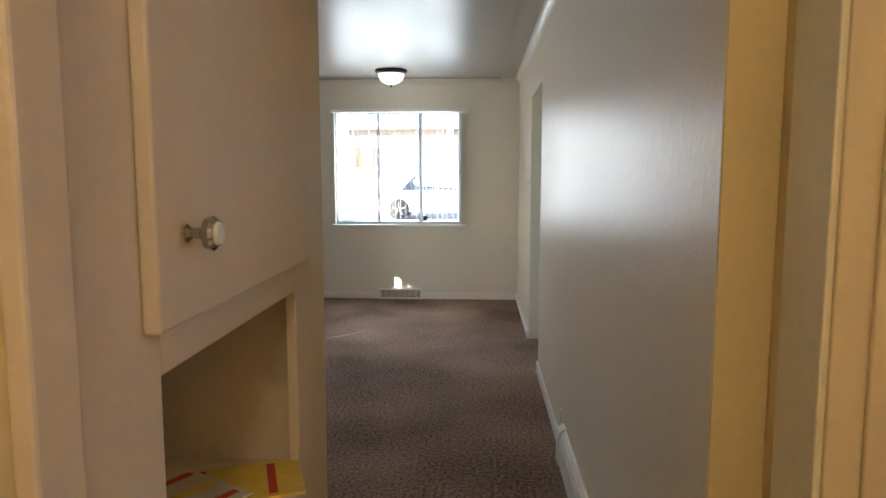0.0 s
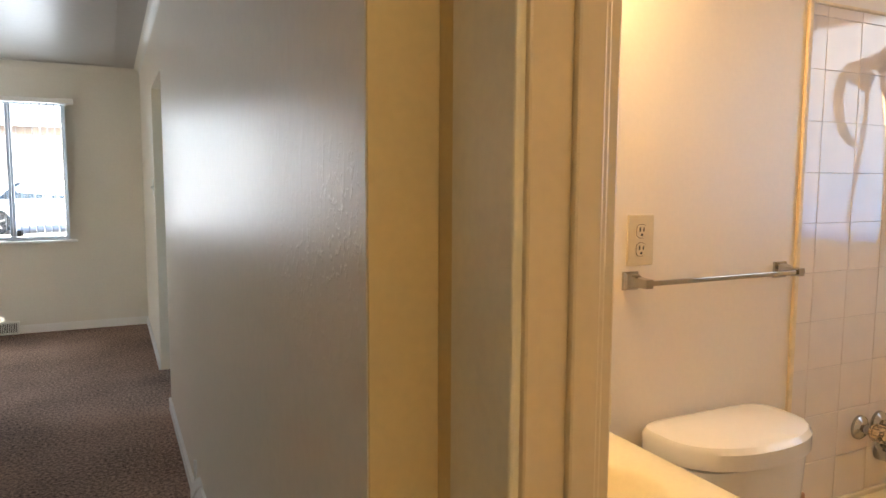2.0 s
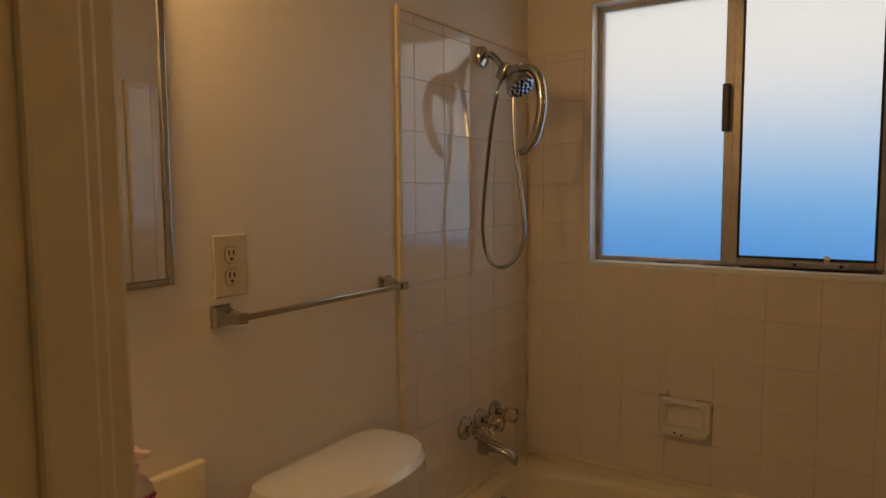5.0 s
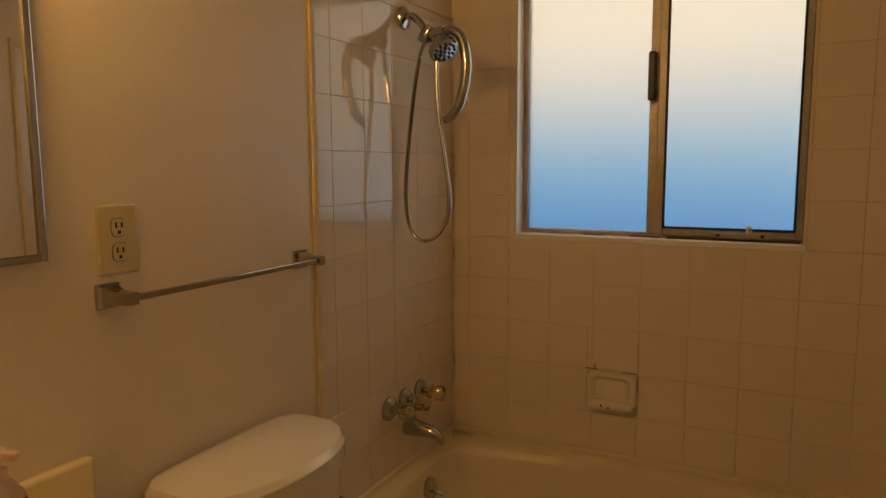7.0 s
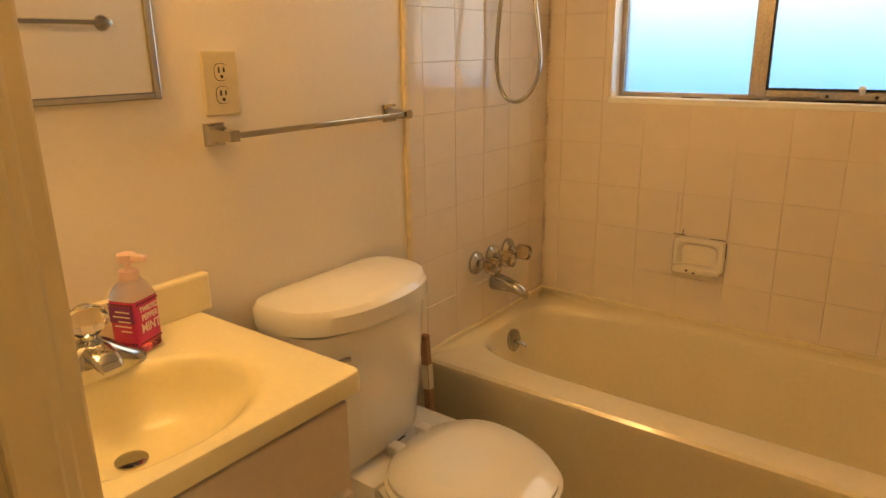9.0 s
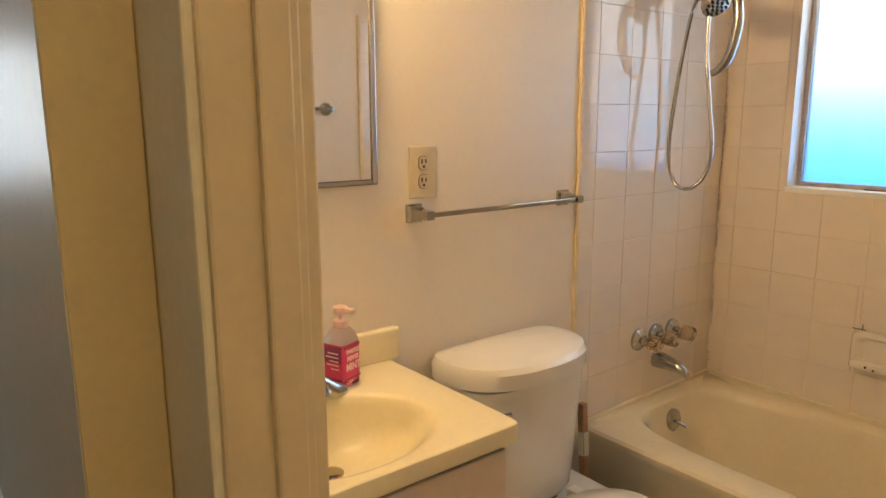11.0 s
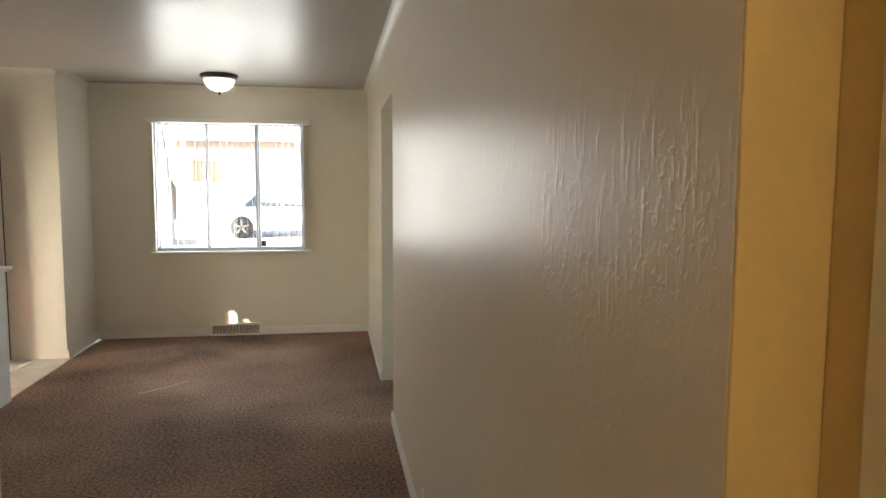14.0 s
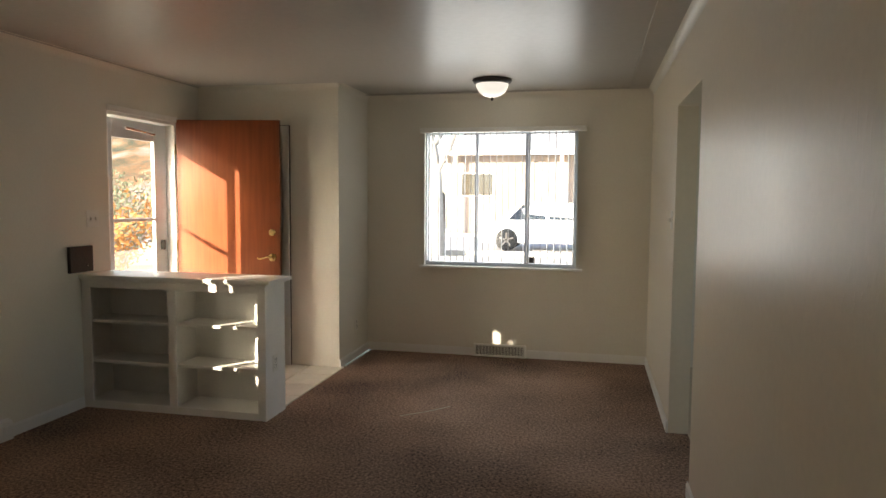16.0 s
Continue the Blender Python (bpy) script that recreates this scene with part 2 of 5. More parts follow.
# ---------- mesh helpers ----------
def box(bm, x0, x1, y0, y1, z0, z1, bevel=0.0):
    vs = bmesh.ops.create_cube(bm, size=1)["verts"]
    bmesh.ops.scale(bm, vec=(x1 - x0, y1 - y0, z1 - z0), verts=vs)
    bmesh.ops.translate(bm, vec=((x0 + x1) / 2, (y0 + y1) / 2, (z0 + z1) / 2), verts=vs)
    if bevel:
        es = list({e for v in vs for e in v.link_edges})
        bmesh.ops.bevel(bm, geom=es, offset=bevel, segments=2, affect="EDGES", profile=0.5)
    return bm


def boxes(*rows, bevel=0.0):
    bm = bmesh.new()
    for r in rows:
        box(bm, *r, bevel=bevel)
    return bm


def loft(bm, rings, close=True, cap0=True, cap1=True):
    """Skin from ring to ring; a ring is a list of points."""
    vs = [[bm.verts.new(p) for p in r] for r in rings]
    k = len(vs[0])
    for a, b in zip(vs, vs[1:]):
        for i in range(k if close else k - 1):
            j = (i + 1) % k
            bm.faces.new((a[i], a[j], b[j], b[i]))
    if cap0:
        bm.faces.new(vs[0][::-1])
    if cap1:
        bm.faces.new(vs[-1])
    bmesh.ops.recalc_face_normals(bm, faces=bm.faces)
    return bm


def tube(bm, pts, r, n=10):
    pts = [Vector(p) for p in pts]
    radii = r if isinstance(r, (list, tuple)) else [r] * len(pts)
    side, rings = None, []
    for i, p in enumerate(pts):
        way = (pts[min(i + 1, len(pts) - 1)] - pts[max(i - 1, 0)]).normalized()
        if side is None:
            side = way.orthogonal().normalized()
        side = (side - way * side.dot(way)).normalized()
        up = way.cross(side)
        rings.append([p + radii[i] * (math.cos(a) * side + math.sin(a) * up) for a in (2 * math.pi * k / n for k in range(n))])
    return loft(bm, rings)


def lathe(bm, profile, m=Matrix(), n=24):
    """Turn (radius, height) pairs round the local z axis of m."""
    rings = [[m @ Vector((r * math.cos(a), r * math.sin(a), z)) for a in (2 * math.pi * k / n for k in range(n))] for r, z in profile]
    return loft(bm, rings)


def oval(cx, cy, z, a, b, e=2.0, n=40, front=None, ef=None):
    """A superellipse ring; front: another half-depth on the -y side."""
    out = []
    for k in range(n):
        t = 2 * math.pi * k / n
        c, s = math.cos(t), math.sin(t)
        bb = front if front is not None and s < 0 else b
        p = ef if ef and s < 0 else e
        out.append(Vector((cx + a * math.copysign(abs(c) ** (2 / p), c), cy + bb * math.copysign(abs(s) ** (2 / p), s), z)))
    return out


def curve(pts, steps=8):
    """A smooth line through the points."""
    p = [Vector(q) for q in pts]
    p = [p[0]] + p + [p[-1]]
    out = []
    for i in range(1, len(p) - 2):
        for k in range(steps):
            t = k / steps
            out.append(0.5 * (2 * p[i] + (p[i + 1] - p[i - 1]) * t + (2 * p[i - 1] - 5 * p[i] + 4 * p[i + 1] - p[i + 2]) * t * t + (3 * p[i] - p[i - 1] - 3 * p[i + 1] + p[i + 2]) * t ** 3))
    return out + [p[-2]]


def mesh_of(name, bm, mat, smooth=False):
    me = bpy.data.meshes.new(name)
    bm.to_mesh(me), bm.free()
    if smooth:
        me.polygons.foreach_set("use_smooth", [True] * len(me.polygons))
        me.set_sharp_from_angle(angle=radians(38))
    me.materials.append(mat)
    return me


def thing(name, x, y, z, label, category, group=""):
    ob = new(name)
    ob.location, ob.empty_display_size = (x, y, z), 0.1
    return tagged(ob, label, category, group)


def part(name, bm, mat, parent, label="", smooth=False):
    ob = new(name, bm if isinstance(bm, bpy.types.Mesh) else mesh_of(name, bm, mat, smooth))
    ob.parent = parent
    if parent.type == "EMPTY":
        ob.matrix_parent_inverse = Matrix.Translation(parent.location).inverted()
    return tagged(ob, label)


def structure(name, bm, mat, label, category, smooth=False):
    return tagged(new(name, mesh_of(name, bm, mat, smooth)), label, category, kind="structure")


def solo(name, bm, mat, label, category, smooth=False, group=""):
    return tagged(new(name, mesh_of(name, bm, mat, smooth)), label, category, group)


# ---------- structure ----------
CH = 2.41
structure("floor", boxes((-2.95, 1.05, -1.3, 5.95, -0.12, 0.0), (-1.552, 1.05, 5.95, 7.95, -0.12, 0.0), (1.05, 1.118, 5.13, 6.07, -0.12, 0.0), (1.05, 1.17, -1.3, 1.599, -0.12, 0.0)), CARPET, "brown speckled loop-pile carpet, slightly worn", "carpet floor")
entry_floor = structure("floor_entry", boxes((-3.05, -1.552, 5.95, 7.2, -0.12, -0.006)), DARKGROUT, "dark grout bed under cream entry floor tiles", "tile floor")
structure("floor_bathroom", boxes((1.171, 3.2, 0.3, 2.05, -0.12, 0.0)), VINYL, "tan vinyl bathroom floor", "vinyl floor")
structure("floor_kitchen", boxes((1.118, 3.4, 4.0, 7.95, -0.12, 0.0)), VINYL, "tan vinyl floor of the next room", "vinyl floor")
ceiling_mesh = boxes((-3.05, 3.4, -1.3, 8.0, CH, CH + 0.12),
    (0.790, 0.810, 2.0, 7.74, CH - 0.008, CH + 0.001), (-1.62, 0.810, 7.74, 7.76, CH - 0.008, CH + 0.001), (-2.88, -2.862, 2.0, 7.12, CH - 0.008, CH + 0.001))
# a small plaster cove where the walls meet the ceiling
COVE = [(0.055 * (1 - math.sin(a)), 0.055 * (1 - math.cos(a))) for a in (math.pi / 2 * k / 6 for k in range(7))]
COVE = [(-0.004, -0.004)] + COVE
cove_mesh = bmesh.new()
for p0, p1, way in (((1.0, 1.61), (1.0, 7.88), (-1, 0)), ((-1.59, 7.88), (1.0, 7.88), (0, -1)), ((-1.59, 7.125), (-1.59, 7.88), (1, 0)), ((-2.9, 7.13), (-1.59, 7.13), (0, -1)), ((-2.9, 1.93), (-2.9, 7.13), (1, 0))):
    loft(cove_mesh, [[(p[0] + way[0] * d, p[1] + way[1] * d, CH + 0.001 - h) for d, h in COVE] for p in (p0, p1)])
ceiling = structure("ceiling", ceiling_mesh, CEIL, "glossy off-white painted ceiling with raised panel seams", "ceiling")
structure("trim_cove", cove_mesh, WALL, "off-white plaster cove between wall and ceiling", "cove", True)

# right-hand wall of the living room, with the opening to the next room
structure("wall_east", boxes((1.0, 1.0998, 1.604, 2.0, 0, CH), (1.0, 1.12, 2.101, 5.13, 0, CH), (1.0, 1.0998, 2.0, 2.101, 0, CH), (1.0, 1.12, 6.07, 8.0, 0, CH), (1.0, 1.12, 5.13, 6.07, 2.025, CH)), PLASTER, "glossy off-white plaster wall with trowel ridges", "wall")
structure("wall_hall_east", boxes((1.1, 1.15, -1.3, 0.65, 0, CH), (1.1, 1.15, 1.428, 2.0, 0, CH), (1.1, 1.15, 0.65, 1.428, 2.05, CH)), CREAM, "yellowish cream painted hall wall", "wall")
structure("wall_hall_return", boxes((1.001, 1.0995, 1.599, 1.604, 0, CH), bevel=0.0015), CREAM, "yellowish cream painted wall end beside the bathroom doorway", "wall")
structure("wall_north", boxes((-1.59, -1.03, 7.88, 8.0, 0, CH), (0.37, 1.0, 7.88, 8.0, 0, CH), (-1.03, 0.37, 7.88, 8.0, 0, 0.835), (-1.03, 0.37, 7.88, 8.0, 2.08, CH)), WALL, "off-white painted wall under the window", "wall")
structure("wall_stub", boxes((-1.71, -1.59, 7.125, 8.0, 0, CH)), WALL, "off-white painted return wall", "wall")
structure("wall_entry_north", boxes((-3.02, -1.71, 7.13, 7.25, 0, CH)), WALL, "off-white painted entry wall", "wall")
structure("wall_west", boxes((-3.02, -2.9, 1.95, 2.2, 0, CH), (-3.02, -2.9, 4.3, 5.965, 0, CH), (-3.02, -2.9, 6.8, 7.13, 0, CH), (-3.02, -2.9, 5.965, 6.8, 2.07, CH),
    (-3.02, -2.9, 2.2, 4.3, 0, 0.85), (-3.02, -2.9, 2.2, 4.3, 1.84, CH)), WALL, "off-white painted wall beside the entry", "wall")
structure("wall_south", boxes((-3.02, -0.25, 1.83, 1.95, 0, CH)), WALL, "off-white painted wall", "wall")
structure("wall_hall_west", boxes((0.125, 0.245, -1.3, 0.90, 0, CH), (-0.25, 0.203, 1.70, 1.95, 0, CH), (-0.25, -0.15, 0.7, 1.78, 0, CH), (-0.15, 0.125, 0.7, 0.8, 0, CH)), CREAM, "cream painted hall wall around a built-in cabinet", "wall")
structure("wall_bath_west", boxes((1.15, 1.195, 0.42, 0.65, 0, CH), (1.15, 1.195, 1.428, 2.0, 0, CH), (1.15, 1.195, 0.65, 1.428, 2.05, CH)), BATHWALL, "off-white painted bathroom wall beside the doorway", "wall")
structure("wall_hall_south", boxes((0.125, 1.15, -1.42, -1.3, 0, CH)), CREAM, "cream painted hall end wall", "wall")
bath_north = structure("wall_bath_north", boxes((1.1, 3.21, 2.0, 2.1, 0, CH)), BATHWALL, "off-white painted bathroom wall", "wall")
bath_east = structure("wall_bath_east", boxes((3.09, 3.21, 0.3, 0.942, 0, CH), (3.09, 3.21, 1.775, 2.0, 0, CH), (3.09, 3.21, 0.942, 1.775, 0, 1.148), (3.09, 3.21, 0.942, 1.775, 1.99, CH)), BATHWALL, "off-white painted bathroom wall round a frosted window", "wall")
bath_south = structure("wall_bath_south", boxes((1.151, 3.09, 0.3, 0.42, 0, CH)), BATHWALL, "off-white painted bathroom wall", "wall")
# the east opening is invented, only to let fill light into this room
structure("wall_kitchen", boxes((3.28, 3.4, 4.0, 4.7, 0, CH), (3.28, 3.4, 5.9, 7.95, 0, CH), (3.28, 3.4, 4.7, 5.9, 0, 1.0), (3.28, 3.4, 4.7, 5.9, 2.05, CH), (1.12, 3.28, 3.88, 4.0, 0, CH), (1.12, 3.28, 7.88, 8.0, 0, CH)), WALL, "off-white painted wall of the next room, with an added unseen opening", "wall")


def skirting(name, x0, x1, y0, y1, label="white painted baseboard"):
    bm = boxes((x0, x1, y0, y1, 0.0, 0.066))
    inx, iny = (0.005, 0) if x1 - x0 < 0.05 else (0, 0.005)
    box(bm, x0 + inx, x1 - inx, y0 + iny, y1 - iny, 0.066, 0.076)
    return structure(name, bm, TRIM, label, "baseboard")


skirting("baseboard_north_1", -1.576, -0.555, 7.866, 7.88)
skirting("baseboard_north_2", -0.058, 0.986, 7.866, 7.88)
skirting("baseboard_east_1", 0.986, 1.0, 6.07, 7.88)
skirting("baseboard_east_2", 0.986, 1.0, 3.72, 5.13)
skirting("baseboard_stub", -1.59, -1.576, 7.125, 7.866)
skirting("baseboard_west", -2.9, -2.886, 5.05, 5.66)
skirting("baseboard_south", -2.886, 0.20, 1.95, 1.964)


def casing(name, rows, mat=CASING, label="cream gloss painted door casing"):
    return structure(name, boxes(*rows, bevel=0.004), mat, label, "door trim")


# bathroom doorway: casing on the hall side, jamb with its stop
casing("trim_bath_door", [(1.084, 1.1, 1.392, 1.535, 0, 2.16), (1.084, 1.1, 0.535, 0.66, 0, 2.16), (1.084, 1.1, 0.66, 1.392, 2.035, 2.16)], CASINGGREY)
casing("trim_bath_jamb", [(1.095, 1.200, 1.385, 1.4275, 0, 2.05), (1.095, 1.200, 0.65, 0.667, 0, 2.05), (1.095, 1.200, 0.667, 1.385, 2.03, 2.05),
    (1.148, 1.186, 1.375, 1.386, 0, 2.03), (1.148, 1.186, 0.666, 0.678, 0, 2.03), (1.148, 1.186, 0.678, 1.375, 2.018, 2.03)])
casing("trim_bath_inner", [(1.195, 1.216, 1.389, 1.485, 0, 2.11), (1.195, 1.208, 0.59, 0.66, 0, 2.11), (1.195, 1.208, 0.66, 1.389, 2.04, 2.11)])
casing("trim_hall_closet", [(0.243, 0.263, 0.835, 0.895, 0, 2.1), (0.243, 0.253, -0.1, 0.835, 2.04, 2.1)], CABINET)
casing("trim_hall_corner", [(0.203, 0.213, 1.702, 1.949, 0, CH - 0.01)], CASING)
casing("trim_entry", [(-2.9, -2.884, 5.965, 6.80, 2.07, 2.115), (-3.02, -2.9, 6.775, 6.80, 0, 2.07), (-3.02, -2.9, 5.965, 5.978, 0, 2.07), (-3.02, -2.9, 5.978, 6.775, 2.045, 2.07), (-2.9, -2.882, 6.80, 6.86, 0, 2.115)], TRIM, "white painted entry door frame")
casing("trim_closet", [(-2.096, -2.036, 7.106, 7.13, 0, 2.066), (-2.88, -2.096, 7.106, 7.13, 2.01, 2.066)], TRIM, "white painted closet door frame")
# narrow dark strips along the outer edges of the closet frame
structure("trim_closet_line", boxes((-2.036, -2.030, 7.121, 7.13, 0, 2.068), (-2.88, -2.036, 7.121, 7.13, 2.066, 2.071)), GRIME_LINE, "thin dark line beside the closet door frame", "door trim")
structure("door_closet", boxes((-2.86, -2.106, 7.116, 7.13, 0.012, 2.004)), TRIM, "white painted flush closet door, shut", "door")


# ---------- living room ----------
def living_window():
    w = thing("window_1", -0.33, 7.94, 0.835, "three-pane painted slider window in off-white wall", "window")
    w["kind"] = "structure"
    y0, y1 = 7.925, 7.965
    fr = part("window_frame", boxes((-1.03, -0.995, y0, y1, 0.835, 2.08), (0.335, 0.37, y0, y1, 0.835, 2.08), (-0.995, 0.335, y0, y1, 0.835, 0.868), (-0.995, 0.335, y0, y1, 2.05, 2.08), bevel=0.003), WINWHITE, w)
    for x, wd in ((-0.545, 0.03), (-0.075, 0.045)):
        part("mullion", boxes((x - wd / 2, x + wd / 2, y0 - 0.012, y1 - 0.01, 0.868, 2.05), bevel=0.003), WINBACKLIT, fr)
    part("latch", boxes((-0.05, 0.0, y0 - 0.02, y0 - 0.002, 0.875, 0.93), bevel=0.004), BRONZE, fr)
    for a, b in ((-0.995, -0.56), (-0.53, -0.0975), (-0.0525, 0.335)):
        p = part("pane", boxes((a, b, 7.945, 7.949, 0.868, 2.05)), CLEAR, w, "clear glass pane")
        p.visible_shadow = False
    part("window_sill", boxes((-1.07, 0.43, 7.845, 7.925, 0.815, 0.835), bevel=0.004), TRIM, w)
    return w


def blinds():
    b = thing("vertical_blind", -0.33, 7.86, 0.84, "white vinyl vertical blind, slats turned open, coloured dark as if backlit", "blind")
    part("headrail", boxes((-1.06, 0.445, 7.80, 7.875, 2.06, 2.103), bevel=0.005), TRIM, b)
    # backlit darkness of the slats is in their colour
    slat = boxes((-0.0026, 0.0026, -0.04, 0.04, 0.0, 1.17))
    me = mesh_of("slat", slat, BLIND_BACKLIT)
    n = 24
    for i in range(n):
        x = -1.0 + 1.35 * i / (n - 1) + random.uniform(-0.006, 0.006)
        s = part("slat", me, BLIND_BACKLIT, b)
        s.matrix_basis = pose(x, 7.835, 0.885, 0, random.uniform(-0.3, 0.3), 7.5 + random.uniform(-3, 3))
    return b


living_window()
blinds()


def ceiling_light():
    c = thing("ceiling_light", -0.3, 7.17, CH, "flush ceiling light, bronze rim and white glass bowl", "ceiling lamp")
    m = pose(-0.3, 7.17, CH)
    part("base", lathe(bmesh.new(), [(0.02, -0.001), (0.156, -0.001), (0.160, -0.010), (0.148, -0.028), (0.134, -0.036), (0.05, -0.037)], m, 32), BRONZE, c, "dark bronze rim", True)
    bowl = part("bowl", lathe(bmesh.new(), [(0.05, -0.038), (0.130, -0.038), (0.126, -0.062), (0.107, -0.098), (0.072, -0.125), (0.03, -0.140), (0.008, -0.142)], m, 32), BOWL, c, "white frosted glass bowl", True)
    bowl.visible_shadow = False
    part("finial", lathe(bmesh.new(), [(0.004, -0.141), (0.012, -0.146), (0.012, -0.158), (0.004, -0.170)], m, 12), BRONZE, c, "dark bronze knob", True)


ceiling_light()


def vent(x0, x1):
    v = thing("floor_register", (x0 + x1) / 2, 7.86, 0, "white metal baseboard air register with slots", "air vent")
    z = 0.115
    part("frame", boxes((x0, x1, 7.848, 7.88, 0, 0.014), (x0, x1, 7.855, 7.88, z - 0.016, z), (x0, x0 + 0.016, 7.852, 7.88, 0.014, z - 0.016), (x1 - 0.016, x1, 7.852, 7.88, 0.014, z - 0.016), bevel=0.002), TRIM, v)
    part("backing", boxes((x0 + 0.016, x1 - 0.016, 7.872, 7.879, 0.014, z - 0.016)), DARK, v)
    me = mesh_of("slat", boxes((-0.0022, 0.0022, -0.006, 0.006, 0, z - 0.03)), TRIM)
    n = 34
    for i in range(n):
        s = part("slat", me, TRIM, v)
        s.matrix_basis = pose(x0 + 0.02 + (x1 - x0 - 0.04) * i / (n - 1), 7.864, 0.014, 0, 0, 25)


vent(-0.55, -0.062)


def bookshelf():
    s = thing("half_wall_bookcase", -2.2, 5.8, 0, "white painted low bookcase with two bays, empty shelves", "bookcase")
    x0, x1, y0, y1, h = -2.897, -1.53, 5.67, 5.95, 0.885
    part("back", boxes((x0, x1, y1 - 0.015, y1, 0, h)), TRIM, s)
    for a, b in ((x0, x0 + 0.02), (x1 - 0.02, x1)):
        part("side_panel", boxes((a, b, y0 + 0.018, y1 - 0.015, 0, h)), TRIM, s)
    part("divider", boxes((-2.213, -2.193, y0 + 0.018, y1 - 0.015, 0.06, h)), TRIM, s)
    part("face_frame", boxes((x0, -2.825, y0, y0 + 0.018, 0, h), (-2.235, -2.175, y0, y0 + 0.018, 0.05, 0.835), (-1.588, x1, y0, y0 + 0.018, 0, h),
        (-2.825, -1.588, y0, y0 + 0.018, 0, 0.05), (-2.825, -1.588, y0, y0 + 0.018, 0.835, h), bevel=0.002), TRIM, s)
    part("top", boxes((x0, x1 + 0.045, y0 - 0.03, y1 + 0.025, h + 0.012, h + 0.038), (x0, x1 + 0.015, y0 - 0.012, y1 + 0.012, h, h + 0.012), bevel=0.005), TRIM, s, "white painted overhanging top")
    for a, b in ((x0 + 0.02, -2.213), (-2.193, x1 - 0.02)):
        for z in (0.05, 0.335, 0.612):
            part("shelf", boxes((a, b, y0 + 0.02, y1 - 0.015, z - 0.02, z), bevel=0.002), TRIM, s)
    return s


bookshelf()


def wall_plate(name, centre, normal, w, h, mat, label, slots, group=""):
    """A cover plate on a wall; slots: small rectangles (u, v, width, height, proud, material name) on its face."""
    c, nrm = Vector(centre), Vector(normal)
    u = Vector((0, 0, 1)).cross(nrm)
    m = Matrix((( *u, 0), (0, 0, 1, 0), (*nrm, 0), (0, 0, 0, 1))).transposed()
    m.translation = c
    t = thing(name, *c, label, name.replace("_", " "), group)
    bm = boxes((-w / 2, w / 2, -h / 2, h / 2, 0, 0.006), bevel=0.003)
    bm.transform(m)
    part("plate", bm, mat, t)
    for nm, a, b, ww, hh, d, sm in slots:
        if nm in ("socket", "recess"):
            bm = loft(bmesh.new(), [oval(a, b, z, ww / 2, hh / 2, 2.8, 24) for z in (0.005, 0.006 + d)])
        else:
            bm = boxes((a - ww / 2, a + ww / 2, b - hh / 2, b + hh / 2, 0.005, 0.006 + d))
        bm.transform(m)
        part(nm, bm, sm, t)
    return t


def receptacle(a, b, pl):
    return [("recess", a, b, 0.0295, 0.0325, 0.0006, GRIME_LINE), ("socket", a, b, 0.0275, 0.0305, 0.002, pl), ("slot", a - 0.0055, b + 0.004, 0.0032, 0.010, 0.0028, DARK), ("slot", a + 0.0055, b + 0.004, 0.0032, 0.009, 0.0028, DARK), ("slot", a, b - 0.008, 0.0055, 0.0055, 0.0028, DARK)]


wall_plate("light_switch", (-2.9, 5.80, 1.30), (1, 0, 0), 0.115, 0.118, WHITEPL, "white double toggle light switch", [("toggle", -0.023, 0, 0.01, 0.022, 0.012, WHITEPL), ("toggle", 0.023, 0, 0.01, 0.022, 0.012, WHITEPL)])
wall_plate("light_switch", (1.0, 6.20, 1.33), (-1, 0, 0), 0.075, 0.118, WHITEPL, "white single toggle light switch", [("toggle", 0, 0, 0.01, 0.022, 0.012, WHITEPL)])
wall_plate("wall_outlet", (-1.53, 5.80, 0.36), (1, 0, 0), 0.072, 0.115, WHITEPL, "white duplex outlet on the bookcase end", receptacle(0, 0.02, WHITEPL) + receptacle(0, -0.02, WHITEPL))
wall_plate("wall_outlet", (-1.59, 7.55, 0.30), (1, 0, 0), 0.072, 0.115, WHITEPL, "white duplex outlet low on the wall", receptacle(0, 0.02, WHITEPL) + receptacle(0, -0.02, WHITEPL))


def mail_box():
    t = thing("wall_box", -2.9, 5.66, 0.935, "dark bronze metal box with small knob on the wall", "wall box")
    part("cover", boxes((-2.9, -2.872, 5.555, 5.765, 0.938, 1.115), bevel=0.004), BRONZE, t)
    part("knob", lathe(bmesh.new(), [(0.002, 0.0), (0.006, 0.002), (0.006, 0.010), (0.002, 0.013)], pose(-2.872, 5.70, 0.985, 0, 90, 0), 10), CHROME, t)


mail_box()


